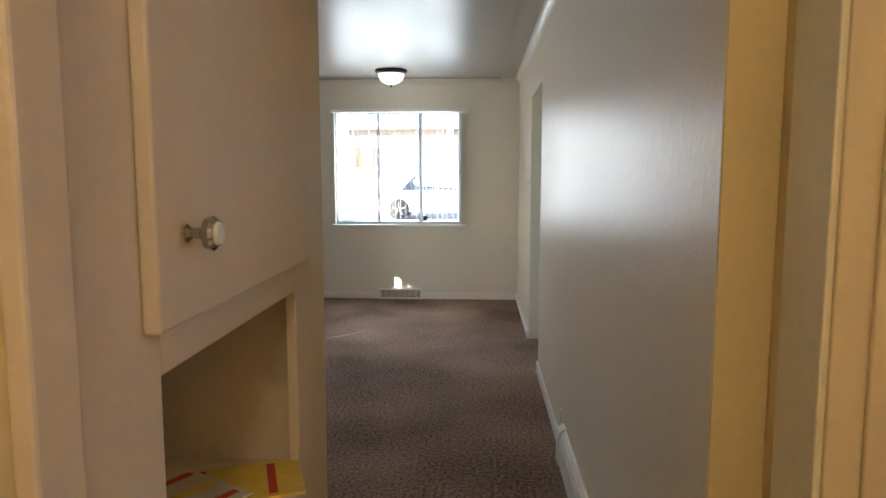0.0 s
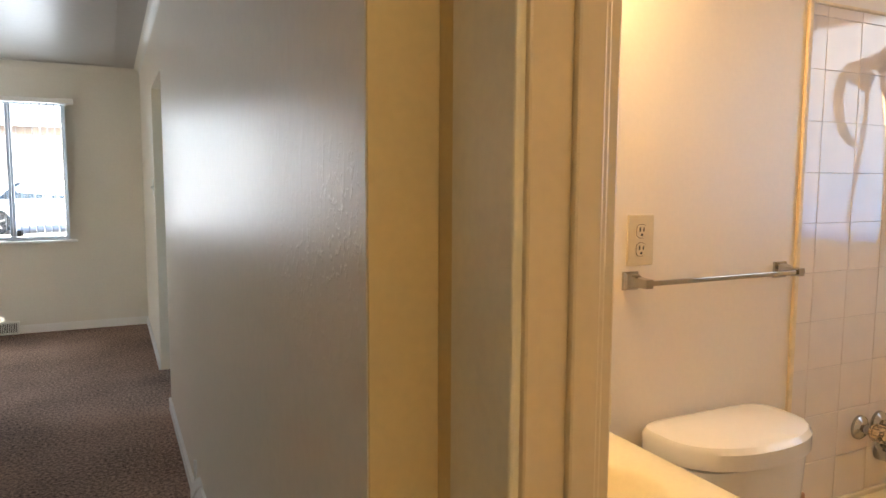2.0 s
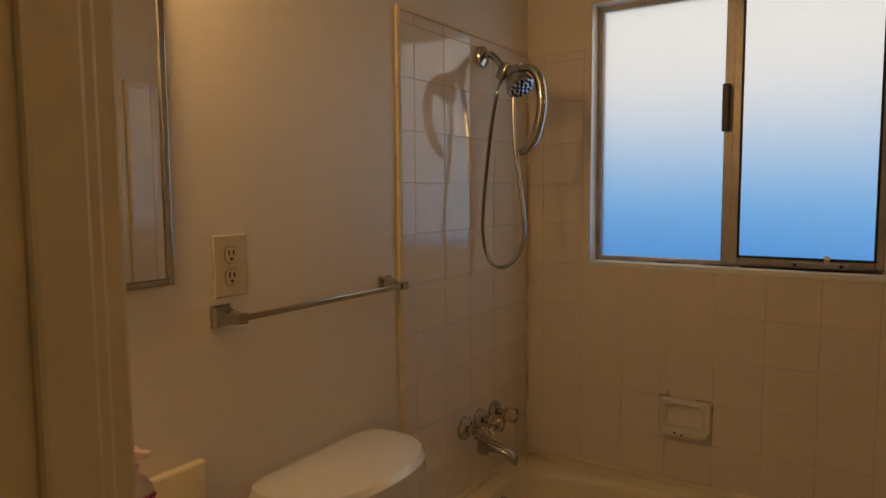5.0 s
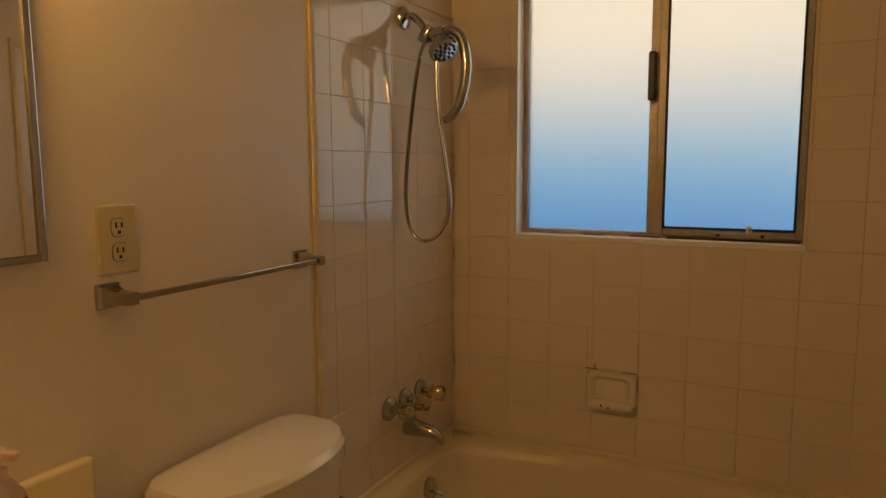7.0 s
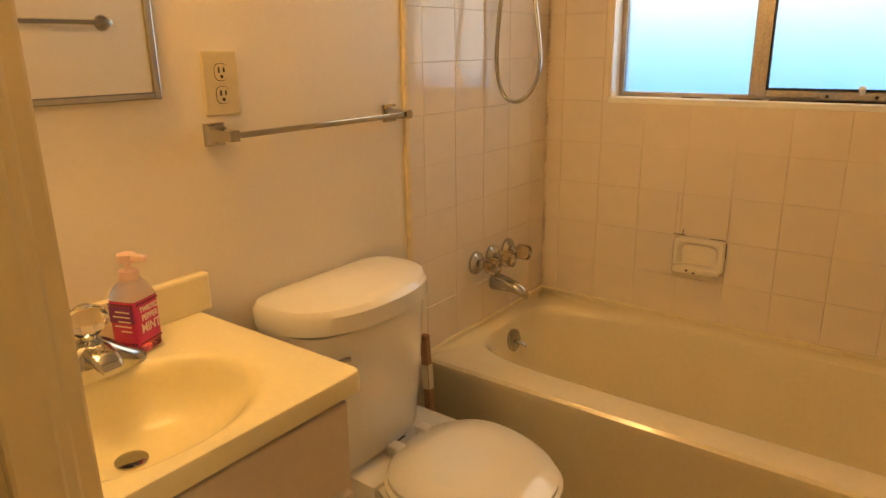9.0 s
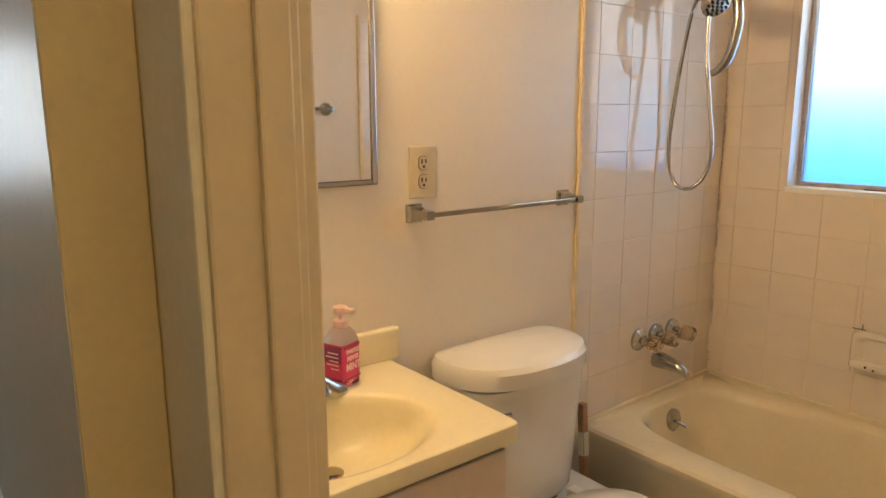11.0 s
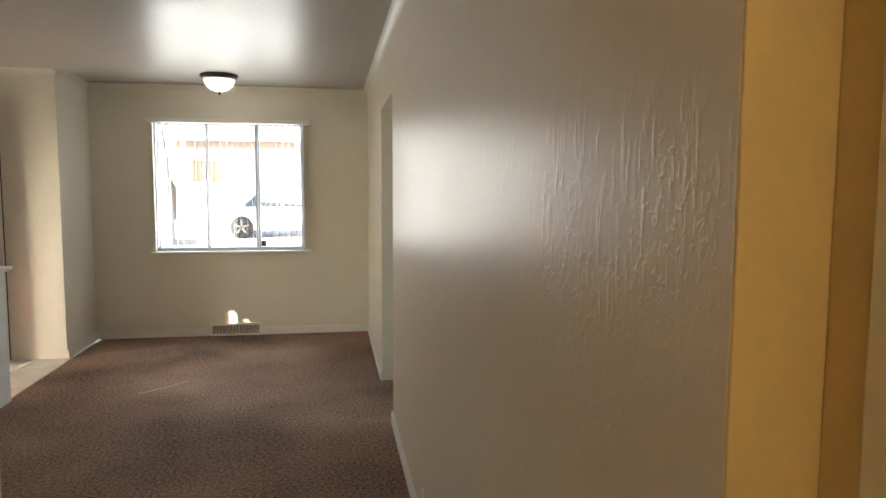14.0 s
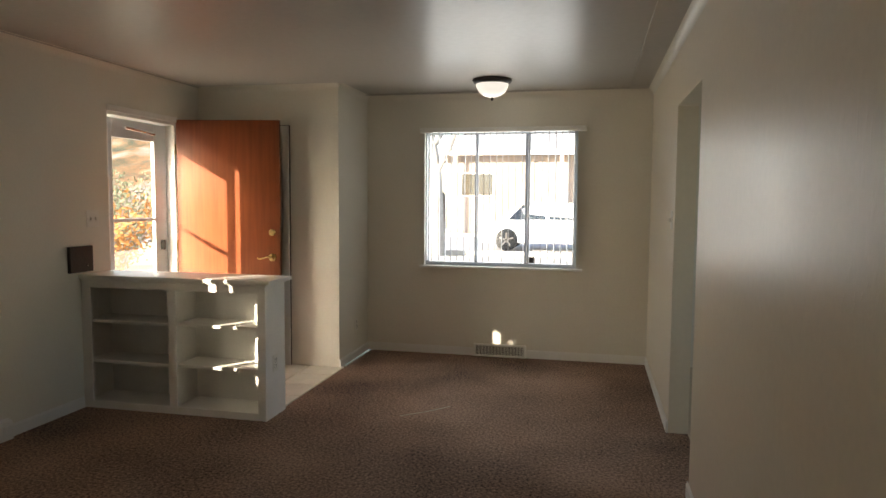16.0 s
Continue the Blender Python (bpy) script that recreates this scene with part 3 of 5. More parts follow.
def heater_cover():
    t = thing("baseboard_heater", 0.96, 3.0, 0, "white metal baseboard heater cover along the wall", "baseboard heater")
    y0, y1 = 1.62, 3.58
    prof = [(1.0, 0.0), (0.968, 0.0), (0.966, 0.12), (0.975, 0.15), (0.99, 0.168), (1.0, 0.17)]
    part("cover", loft(bmesh.new(), [[(x, y, z) for x, z in prof] for y in (y0, y1)]), TRIM, t)
    prof2 = [(1.0, 0.0), (0.962, 0.0), (0.960, 0.125), (0.97, 0.157), (0.987, 0.176), (1.0, 0.178)]
    part("end_cap", loft(bmesh.new(), [[(x, y, z) for x, z in prof2] for y in (y1 - 0.03, y1 + 0.05)]), TRIM, t)
    part("pipe", tube(bmesh.new(), [(0.986, 3.67, 0.0), (0.986, 3.67, 0.235)], 0.007), TRIM, t, "thin upright white pipe end", True)
    part("valve", boxes((0.97, 0.998, 3.65, 3.69, 0.09, 0.14), bevel=0.004), TRIM, t)
    part("foot", boxes((0.966, 0.992, 3.655, 3.685, 0.0, 0.03), bevel=0.004), BRONZE, t, "dark foot")


heater_cover()


def west_heater():
    t = thing("baseboard_heater", -2.88, 3.6, 0, "low white baseboard heater under the front window", "baseboard heater")
    for nm, grow, y0, y1 in (("cover", 0.0, 2.2, 4.99), ("end_cap", 0.004, 4.97, 5.04)):
        prof = [(-2.899, 0.0), (-2.862 + grow, 0.0), (-2.860 + grow, 0.085), (-2.872 + grow, 0.108 + grow), (-2.899, 0.118 + grow)]
        part(nm, loft(bmesh.new(), [[(x, y, z) for x, z in prof] for y in (y0, y1)]), TRIM, t)


west_heater()
solo("carpet_thread", tube(bmesh.new(), curve([(-0.72, 5.99, 0.002), (-0.575, 6.115, 0.002), (-0.44, 6.27, 0.002)]), 0.0022, 6), PAPER, "pale loose thread lying on brown carpet", "thread", True)


def entry_door():
    """The leaf stands open by about ninety degrees, near the closet wall."""
    m = pose(-2.892, 6.785, 0.0, 0, 0, 11)
    t = thing("entry_door", -2.892, 6.785, 0.012, "reddish-brown stained wooden entry door, standing open", "door")

    def put(bm):
        bm.transform(m)
        return bm

    part("leaf", put(boxes((0.0, 0.865, 0.0, 0.045, 0.012, 2.095), bevel=0.002)), DOORWOOD, t)
    part("dead_bolt", put(lathe(bmesh.new(), [(0.004, 0.0), (0.030, 0.0), (0.030, 0.012), (0.022, 0.018), (0.022, 0.03), (0.004, 0.032)], pose(0.80, 0, 1.165, 90, 0, 0), 18)), BRASS, t, "brass dead bolt", True)
    lv = part("lever_rose", put(lathe(bmesh.new(), [(0.004, 0.0), (0.034, 0.0), (0.032, 0.010), (0.015, 0.016), (0.012, 0.05), (0.004, 0.052)], pose(0.80, 0, 0.955, 90, 0, 0), 18)), BRASS, t, "brass rose", True)
    part("lever", put(tube(bmesh.new(), curve([(0.80, -0.048, 0.955), (0.77, -0.052, 0.962), (0.735, -0.05, 0.952), (0.70, -0.048, 0.945), (0.685, -0.048, 0.955)]), 0.008)), BRASS, lv, "curved brass lever", True)
    for z in (0.25, 1.05, 1.85):
        part("hinge", put(tube(bmesh.new(), [(-0.004, 0.0, z - 0.045), (-0.004, 0.0, z + 0.045)], 0.007, 8)), BRASS, t, "brass hinge", True)


def storm_door():
    t = thing("storm_door", -3.0, 6.41, 0.01, "white aluminium storm door with two glass panes, shut", "door")
    x0, x1 = -3.012, -2.98
    a, b = 6.076, 6.774
    part("frame", boxes((x0, x1, a, a + 0.044, 0.01, 2.04), (x0, x1, b - 0.16, b, 0.01, 2.04), (x0, x1, a + 0.044, b - 0.16, 1.90, 2.04), (x0, x1, a + 0.044, b - 0.16, 1.262, 1.285), (x0, x1, a + 0.044, b - 0.16, 0.01, 0.30), bevel=0.004), WINWHITE, t)
    for z0, z1 in ((0.30, 1.262), (1.285, 1.90)):
        p = part("pane", boxes((-2.998, -2.994, a + 0.044, b - 0.16, z0, z1)), CLEAR, t, "clear glass pane")
        p.visible_shadow = False
    part("closer", tube(bmesh.new(), [(-2.965, 6.25, 1.98), (-2.965, 6.60, 1.955)], 0.012), CHROME, t, "metal closer tube", True)
    part("latch_handle", boxes((-2.98, -2.945, b - 0.10, b - 0.08, 1.02, 1.10), bevel=0.003), BRONZE, t)


entry_door()
storm_door()


def front_window():
    """The unseen front window whose nearly shut blind lets slits of sun through."""
    t = thing("window_2", -2.96, 3.5, 0.85, "front window with nearly shut vertical blind", "window")
    t["kind"] = "structure"
    part("window_frame", boxes((-3.0, -2.97, 2.2, 2.24, 0.85, 1.84), (-3.0, -2.97, 4.26, 4.3, 0.85, 1.84), (-3.0, -2.97, 2.24, 4.26, 0.85, 0.89), (-3.0, -2.97, 2.24, 4.26, 1.80, 1.84)), WINWHITE, t)
    me = mesh_of("slat", boxes((-0.0012, 0.0012, -0.045, 0.045, 0.0, 0.98)), BLIND_BACKLIT)
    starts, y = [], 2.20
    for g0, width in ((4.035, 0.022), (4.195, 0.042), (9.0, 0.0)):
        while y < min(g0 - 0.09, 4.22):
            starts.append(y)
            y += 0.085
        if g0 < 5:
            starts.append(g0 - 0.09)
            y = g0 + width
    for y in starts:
        s = part("slat", me, BLIND_BACKLIT, t)
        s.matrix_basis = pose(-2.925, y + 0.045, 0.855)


front_window()


# ---------- hall ----------
hl = thing("hall_ceiling_light", 0.6, -0.55, CH, "small white glass dome on the hall ceiling, lit", "ceiling lamp")
dome = part("dome", lathe(bmesh.new(), [(0.02, 0), (0.12, 0), (0.12, -0.02), (0.10, -0.07), (0.05, -0.10), (0.01, -0.105)], pose(0.6, -0.55, CH), 24), BOWL, hl, "", True)
dome.visible_shadow = False


def hall_cabinet():
    t = thing("hall_cabinet", 0.0, 1.4, 0, "cream painted built-in hall cabinet, door shut, open niche", "built-in cabinet")
    xf = 0.245
    part("face_frame", boxes((xf - 0.02, xf, 0.90, 1.065, 0, CH), (xf - 0.02, xf, 1.589, 1.70, 0, CH), (xf - 0.02, xf, 1.065, 1.589, 1.185, 1.25), (xf - 0.02, xf, 1.065, 1.589, 2.08, CH), (xf - 0.02, xf, 1.065, 1.589, 0, 0.852), bevel=0.002), CABINET, t)
    for panel in ((-0.15, -0.13, 0.91, 1.69, 0.82, 1.25), (-0.13, xf - 0.02, 0.91, 0.93, 0.82, 1.25), (-0.13, xf - 0.02, 1.615, 1.635, 0.82, 1.25), (-0.13, xf - 0.02, 0.93, 1.615, 1.23, 1.25)):
        part("niche_panel", boxes(panel), CABINET, t)
    part("shelf", boxes((-0.13, xf - 0.021, 0.93, 1.615, 0.832, 0.852)), CABINET, t)
    d = part("door", boxes((xf, xf + 0.019, 1.028, 1.625, 1.237, 2.10), bevel=0.004), CABINET, t)
    kp = pose(xf + 0.019, 1.098, 1.334, 0, 90, 0)
    part("knob", lathe(bmesh.new(), [(0.004, 0), (0.010, 0.001), (0.006, 0.006), (0.006, 0.016), (0.017, 0.022), (0.019, 0.030), (0.015, 0.034), (0.004, 0.0345)], kp, 20), CHROME, d, "chrome knob with white centre", True)
    part("knob_centre", lathe(bmesh.new(), [(0.002, 0.034), (0.013, 0.0342), (0.011, 0.038), (0.002, 0.039)], kp, 16), WHITEPL, d, "white porcelain knob centre", True)


hall_cabinet()
for i, (a, r, mat_) in enumerate(((1.47, 25, PAPER), (1.50, -70, YELLOW), (1.44, 60, PAPER))):
    bm = boxes((-0.07, 0.07, -0.10, 0.10, 0, 0.004))
    bm.transform(pose((0.09, 0.17, 0.08)[i], a, 0.853 + 0.005 * i, 0, 0, r))
    t = thing("flyer", 0.13, a, 0.853 + 0.005 * i, "printed paper flyer lying in the hall niche", "flyer", "flyers in the niche")
    part("sheet", bm, mat_, t)
    for k in range(3):
        bm = boxes((-0.06, 0.06, -0.08 + 0.06 * k, -0.065 + 0.06 * k, 0.004, 0.0046))
        bm.transform(pose((0.09, 0.17, 0.08)[i], a, 0.853 + 0.005 * i, 0, 0, r))
        part("print_bar", bm, (RED, YELLOW, RED)[k], t)


# ---------- bathroom ----------
def bath_window():
    t = thing("window_3", 3.16, 1.38, 1.16, "frosted two-pane aluminium bathroom window", "window")
    t["kind"] = "structure"
    x0, x1 = 3.145, 3.175
    fr = part("window_frame", boxes((x0, x1, 1.752, 1.775, 1.15, 1.99), (x0, x1, 0.942, 0.962, 1.15, 1.99), (x0, x1, 0.962, 1.752, 1.15, 1.170), (x0, x1, 0.962, 1.752, 1.968, 1.99), (x0 - 0.012, x1, 1.336, 1.370, 1.170, 1.968), bevel=0.003), ALU, t, "tarnished aluminium frame")
    sash = part("sash", boxes((x0 - 0.018, x0 - 0.001, 1.321, 1.345, 1.166, 1.968), (x0 - 0.018, x0 - 0.001, 0.950, 0.970, 1.166, 1.968), (x0 - 0.018, x0 - 0.001, 0.970, 1.321, 1.166, 1.187), (x0 - 0.018, x0 - 0.001, 0.970, 1.321, 1.948, 1.968), bevel=0.003), ALU, t, "tarnished aluminium sash")
    part("seal", boxes((x0 - 0.02, x0 - 0.016, 1.316, 1.3225, 1.186, 1.95), (x0 - 0.02, x0 - 0.016, 0.968, 1.3225, 1.185, 1.192), (x0 - 0.02, x0 - 0.016, 0.968, 0.9745, 1.19, 1.95)), DARK, sash, "black rubber seal")
    part("latch", boxes((x0 - 0.04, x0 - 0.018, 1.352, 1.372, 1.56, 1.70), bevel=0.004), BRONZE, fr, "dark upright latch")
    part("operator", boxes((x0 - 0.03, x0 - 0.012, 1.03, 1.18, 1.164, 1.180), bevel=0.003), ALU, fr, "metal crank plate")
    part("crank_knob", lathe(bmesh.new(), [(0.003, 0), (0.006, 0.002), (0.008, 0.014), (0.009, 0.024), (0.003, 0.028)], pose(x0 - 0.022, 1.085, 1.176, 0, -25, 0), 12), WHITEPL, fr, "white crank knob", True)
    for a, b in ((1.370, 1.752), (0.970, 1.321)):
        p = part("pane", boxes((3.158, 3.163, a, b, 1.170, 1.968)), FROST, t, "frosted glass pane")
        p.visible_shadow = False
    for y0, y1, zz in ((0.955, 1.31, 1.1562), (1.33, 1.42, 1.1562), (1.50, 1.56, 1.1562)):
        part("grime", boxes((3.133 - 0.012 * (y1 < 1.32), 3.1445, y0, y1, zz - 0.001, zz + 0.0025)), GRIME_LINE, t, "black mildew along the sill")
    for y in (1.05, 1.165):
        part("screw", lathe(bmesh.new(), [(0.001, 0), (0.005, 0.0), (0.004, 0.002), (0.001, 0.0025)], pose(x0 - 0.03, y, 1.172, 0, -90, 0), 10), BRONZE, fr, "dark screw head", True)
    part("window_sill", boxes((3.083, 3.145, 0.942, 1.775, 1.138, 1.156), bevel=0.003), TRIM, t, "white painted sill with stains")
    part("reveal", boxes((3.084, 3.145, 1.767, 1.775, 1.156, 1.99), (3.084, 3.145, 0.942, 0.950, 1.156, 1.99), (3.084, 3.145, 0.950, 1.767, 1.982, 1.99)), TILE, t, "white tiled reveal")


bath_window()


def outside_glow():
    """Glowing panel coloured as bright sky over blue shade, behind the frosted bathroom window."""
    m = bpy.data.materials.new("sky_backdrop")
    m.use_nodes = True
    n, l = m.node_tree.nodes, m.node_tree.links
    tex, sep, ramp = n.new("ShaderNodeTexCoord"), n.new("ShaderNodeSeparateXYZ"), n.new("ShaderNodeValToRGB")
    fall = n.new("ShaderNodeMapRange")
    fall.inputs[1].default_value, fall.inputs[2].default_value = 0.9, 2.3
    # shade and sky painted into the emission: blue low down, white higher up
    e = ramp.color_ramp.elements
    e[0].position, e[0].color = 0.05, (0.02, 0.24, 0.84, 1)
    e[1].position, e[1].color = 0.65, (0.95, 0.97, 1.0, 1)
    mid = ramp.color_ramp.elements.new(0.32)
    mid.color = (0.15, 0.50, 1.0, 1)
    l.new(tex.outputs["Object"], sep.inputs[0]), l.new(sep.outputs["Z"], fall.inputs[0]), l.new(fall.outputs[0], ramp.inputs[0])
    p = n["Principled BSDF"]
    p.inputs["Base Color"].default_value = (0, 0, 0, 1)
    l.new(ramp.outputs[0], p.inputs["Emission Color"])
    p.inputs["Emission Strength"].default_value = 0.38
    structure("backdrop", boxes((3.62, 3.64, -0.6, 3.4, -0.05, 3.4)), m, "glowing panel coloured as bright sky and blue shade beyond the bathroom window", "backdrop")


outside_glow()


def medicine_cabinet():
    t = thing("medicine_cabinet", 1.42, 2.0, 1.22, "mirrored medicine cabinet with thin metal frame", "mirror cabinet")
    x0, x1, z0, z1, y = 1.235, 1.671, 1.232, 1.742, 1.988
    part("body", boxes((x0 + 0.006, x1 - 0.006, 1.990, 2.0, z0 + 0.006, z1 - 0.006)), TRIM, t)
    part("frame", boxes((x0, x0 + 0.012, y - 0.008, 1.996, z0, z1), (x1 - 0.012, x1, y - 0.008, 1.996, z0, z1), (x0 + 0.012, x1 - 0.012, y - 0.008, 1.996, z0, z0 + 0.012), (x0 + 0.012, x1 - 0.012, y - 0.008, 1.996, z1 - 0.012, z1), bevel=0.002), CHROME, t, "thin steel frame")
    part("mirror", boxes((x0 + 0.012, x1 - 0.012, y - 0.003, 1.99, z0 + 0.012, z1 - 0.012)), MIRROR, t, "mirror glass")


medicine_cabinet()


def vanity_light():
    t = thing("vanity_light", 1.42, 2.0, 1.86, "chrome light bar with two warm bulbs above the mirror", "wall lamp")
    part("bar", boxes((1.215, 1.64, 1.965, 2.0, 1.87, 1.99), bevel=0.006), CHROME, t)
    for x in (1.32, 1.52):
        b = part("bulb", lathe(bmesh.new(), [(0.012, 0), (0.02, 0.012), (0.038, 0.04), (0.04, 0.06), (0.03, 0.085), (0.008, 0.097)], pose(x, 1.966, 1.93, 90, 0, 0), 20), BULB, t, "glowing warm bulb", True)
        b.visible_shadow = False


vanity_light()

wall_plate("wall_outlet", (1.8035, 2.0, 1.251), (0, -1, 0), 0.077, 0.118, IVORY, "ivory duplex outlet with oversize plate above the towel bar", receptacle(0, 0.021, IVORY) + receptacle(0, -0.021, IVORY))


def towel_bar():
    t = thing("towel_bar", 2.03, 1.96, 1.157, "square chrome towel bar on two posts", "towel bar")
    for x in (1.777, 2.279):
        rings = []
        for y, w, z in ((2.0, 0.021, 1.159), (1.993, 0.021, 1.159), (1.987, 0.016, 1.159), (1.970, 0.011, 1.159), (1.945, 0.010, 1.159), (1.932, 0.010, 1.159)):
            rings.append([(x + a * w, y, z + b * w) for a, b in ((-1, -1), (1, -1), (1, 1), (-1, 1))])
        part("post", loft(bmesh.new(), rings), CHROME, t)
    part("bar", boxes((1.777, 2.298, 1.936, 1.946, 1.1535, 1.1645), bevel=0.0015), CHROME, t)


towel_bar()


def ring_bar():
    t = thing("shower_grab_bar", 1.95, 0.42, 1.43, "round chrome bar with round flanges on the wall", "towel bar")
    for x in (1.95, 2.41):
        part("flange", lathe(bmesh.new(), [(0.004, 0), (0.03, 0), (0.028, 0.008), (0.012, 0.014), (0.012, 0.06), (0.004, 0.062)], pose(x, 0.42, 1.42, -90, 0, 0), 20), CHROME, t, "", True)
    part("bar", tube(bmesh.new(), [(1.95, 0.475, 1.42), (2.41, 0.475, 1.42)], 0.009), CHROME, t, "", True)


ring_bar()


def vanity():
    t = thing("vanity_cabinet", 1.43, 1.8, 0, "cream painted vanity cabinet with overlay doors", "vanity cabinet")
    x0, x1, y0 = 1.209, 1.676, 1.578
    part("body", boxes((x0, x1, y0, 1.998, 0.09, 0.69), (x0, x1, y0 + 0.05, 1.998, 0, 0.09), (x0, x1, y0, y0 + 0.016, 0.69, 0.795), (x1 - 0.016, x1, y0 + 0.016, 1.998, 0.69, 0.795), (x0, x0 + 0.016, y0 + 0.016, 1.998, 0.69, 0.795)), CABINET, t)
    part("apron", boxes((x0 + 0.01, x1 - 0.01, y0 - 0.012, y0 + 0.001, 0.64, 0.785), bevel=0.003), CABINET, t)
    for a, b in ((x0 + 0.01, 1.436), (1.442, x1 - 0.01)):
        d = part("door", boxes((a, b, y0 - 0.016, y0 + 0.001, 0.12, 0.625), bevel=0.004), CABINET, t)
        part("knob", lathe(bmesh.new(), [(0.004, 0), (0.007, 0.001), (0.006, 0.012), (0.014, 0.018), (0.012, 0.024), (0.003, 0.026)], pose(1.41 if a < 1.3 else 1.468, y0 - 0.016, 0.58, 90, 0, 0), 14), CHROME, d, "", True)
    s = thing("vanity_sink", 1.385, 1.8, 0.796, "cream cultured-marble vanity top with oval basin", "sink")
    z = 0.83
    x0, x1, y0, y1 = 1.199, 1.699, 1.559, 1.998
    cx, cy, a, b = (x0 + x1) / 2, (y0 + y1) / 2, (x1 - x0) / 2, (y1 - y0) / 2
    rings = [oval(cx, cy, zz, a - g, b - g, 30, 96) for zz, g in ((0.796, 0.0), (z - 0.007, 0.0), (z - 0.002, 0.002), (z, 0.007))]
    for fa, fb, dz in ((0.200, 0.158, 0.0), (0.192, 0.150, -0.002), (0.184, 0.141, -0.008), (0.175, 0.131, -0.022), (0.162, 0.116, -0.048), (0.140, 0.096, -0.076), (0.104, 0.070, -0.096), (0.06, 0.042, -0.104), (0.02, 0.02, -0.106)):
        rings.append(oval(1.415 - 0.1 * dz, 1.735 - 0.45 * dz, z + dz, fa, fb, 2.1, 96))
    part("basin", loft(bmesh.new(), rings, cap0=False), MARBLE, s, "", True)
    part("backsplash", boxes((x0, x1 + 0.022, 1.978, 1.999, z - 0.002, 0.905), bevel=0.006), MARBLE, s)
    part("drain", lathe(bmesh.new(), [(0.002, 0.0), (0.024, 0.0), (0.024, 0.003), (0.014, 0.005), (0.002, 0.004)], pose(1.425, 1.779, z - 0.104), 20), CHROME, s, "chrome drain", True)


vanity()


def faucet():
    t = thing("sink_faucet", 1.445, 1.9, 0.83, "chrome sink faucet with clear acrylic knob", "faucet")
    X, Y = 1.445, 1.895
    part("body", loft(bmesh.new(), [oval(X, Y, 0.829, 0.082, 0.030, 3.5), oval(X, Y, 0.842, 0.080, 0.028, 3.5), oval(X, Y, 0.862, 0.050, 0.026, 3), oval(X, Y, 0.880, 0.027, 0.022, 2.6), oval(X, Y, 0.886, 0.018, 0.016, 2)]), CHROME, t, "", True)
    rings = []
    for y, z, w, h in ((Y, 0.864, 0.026, 0.016), (Y - 0.020, 0.868, 0.023, 0.014), (Y - 0.042, 0.863, 0.021, 0.011), (Y - 0.058, 0.856, 0.019, 0.009), (Y - 0.063, 0.850, 0.015, 0.006)):
        rings.append([(X + p.x, y, z + p.y) for p in oval(0, 0, 0, w, h, 3, 20)])
    part("spout", loft(bmesh.new(), rings), CHROME, t, "", True)
    m = pose(X, Y, 0.884)
    part("stem", lathe(bmesh.new(), [(0.004, -0.01), (0.012, -0.01), (0.012, 0.012), (0.004, 0.013)], m, 14), CHROME, t, "", True)
    rings = []
    for r, z in ((0.006, 0.010), (0.018, 0.012), (0.028, 0.024), (0.030, 0.036), (0.024, 0.050), (0.012, 0.055), (0.003, 0.055)):
        rings.append([m @ Vector((r * (1 + 0.09 * (k % 2)) * math.cos(2 * math.pi * k / 16), r * (1 + 0.09 * (k % 2)) * math.sin(2 * math.pi * k / 16), z)) for k in range(16)])
    kn = part("knob", loft(bmesh.new(), rings), CRYSTAL, t, "clear fluted acrylic knob")
    part("cap", lathe(bmesh.new(), [(0.002, 0.0555), (0.010, 0.0557), (0.009, 0.058), (0.002, 0.0585)], m, 16), CHROME, kn, "small chrome cap", True)


faucet()


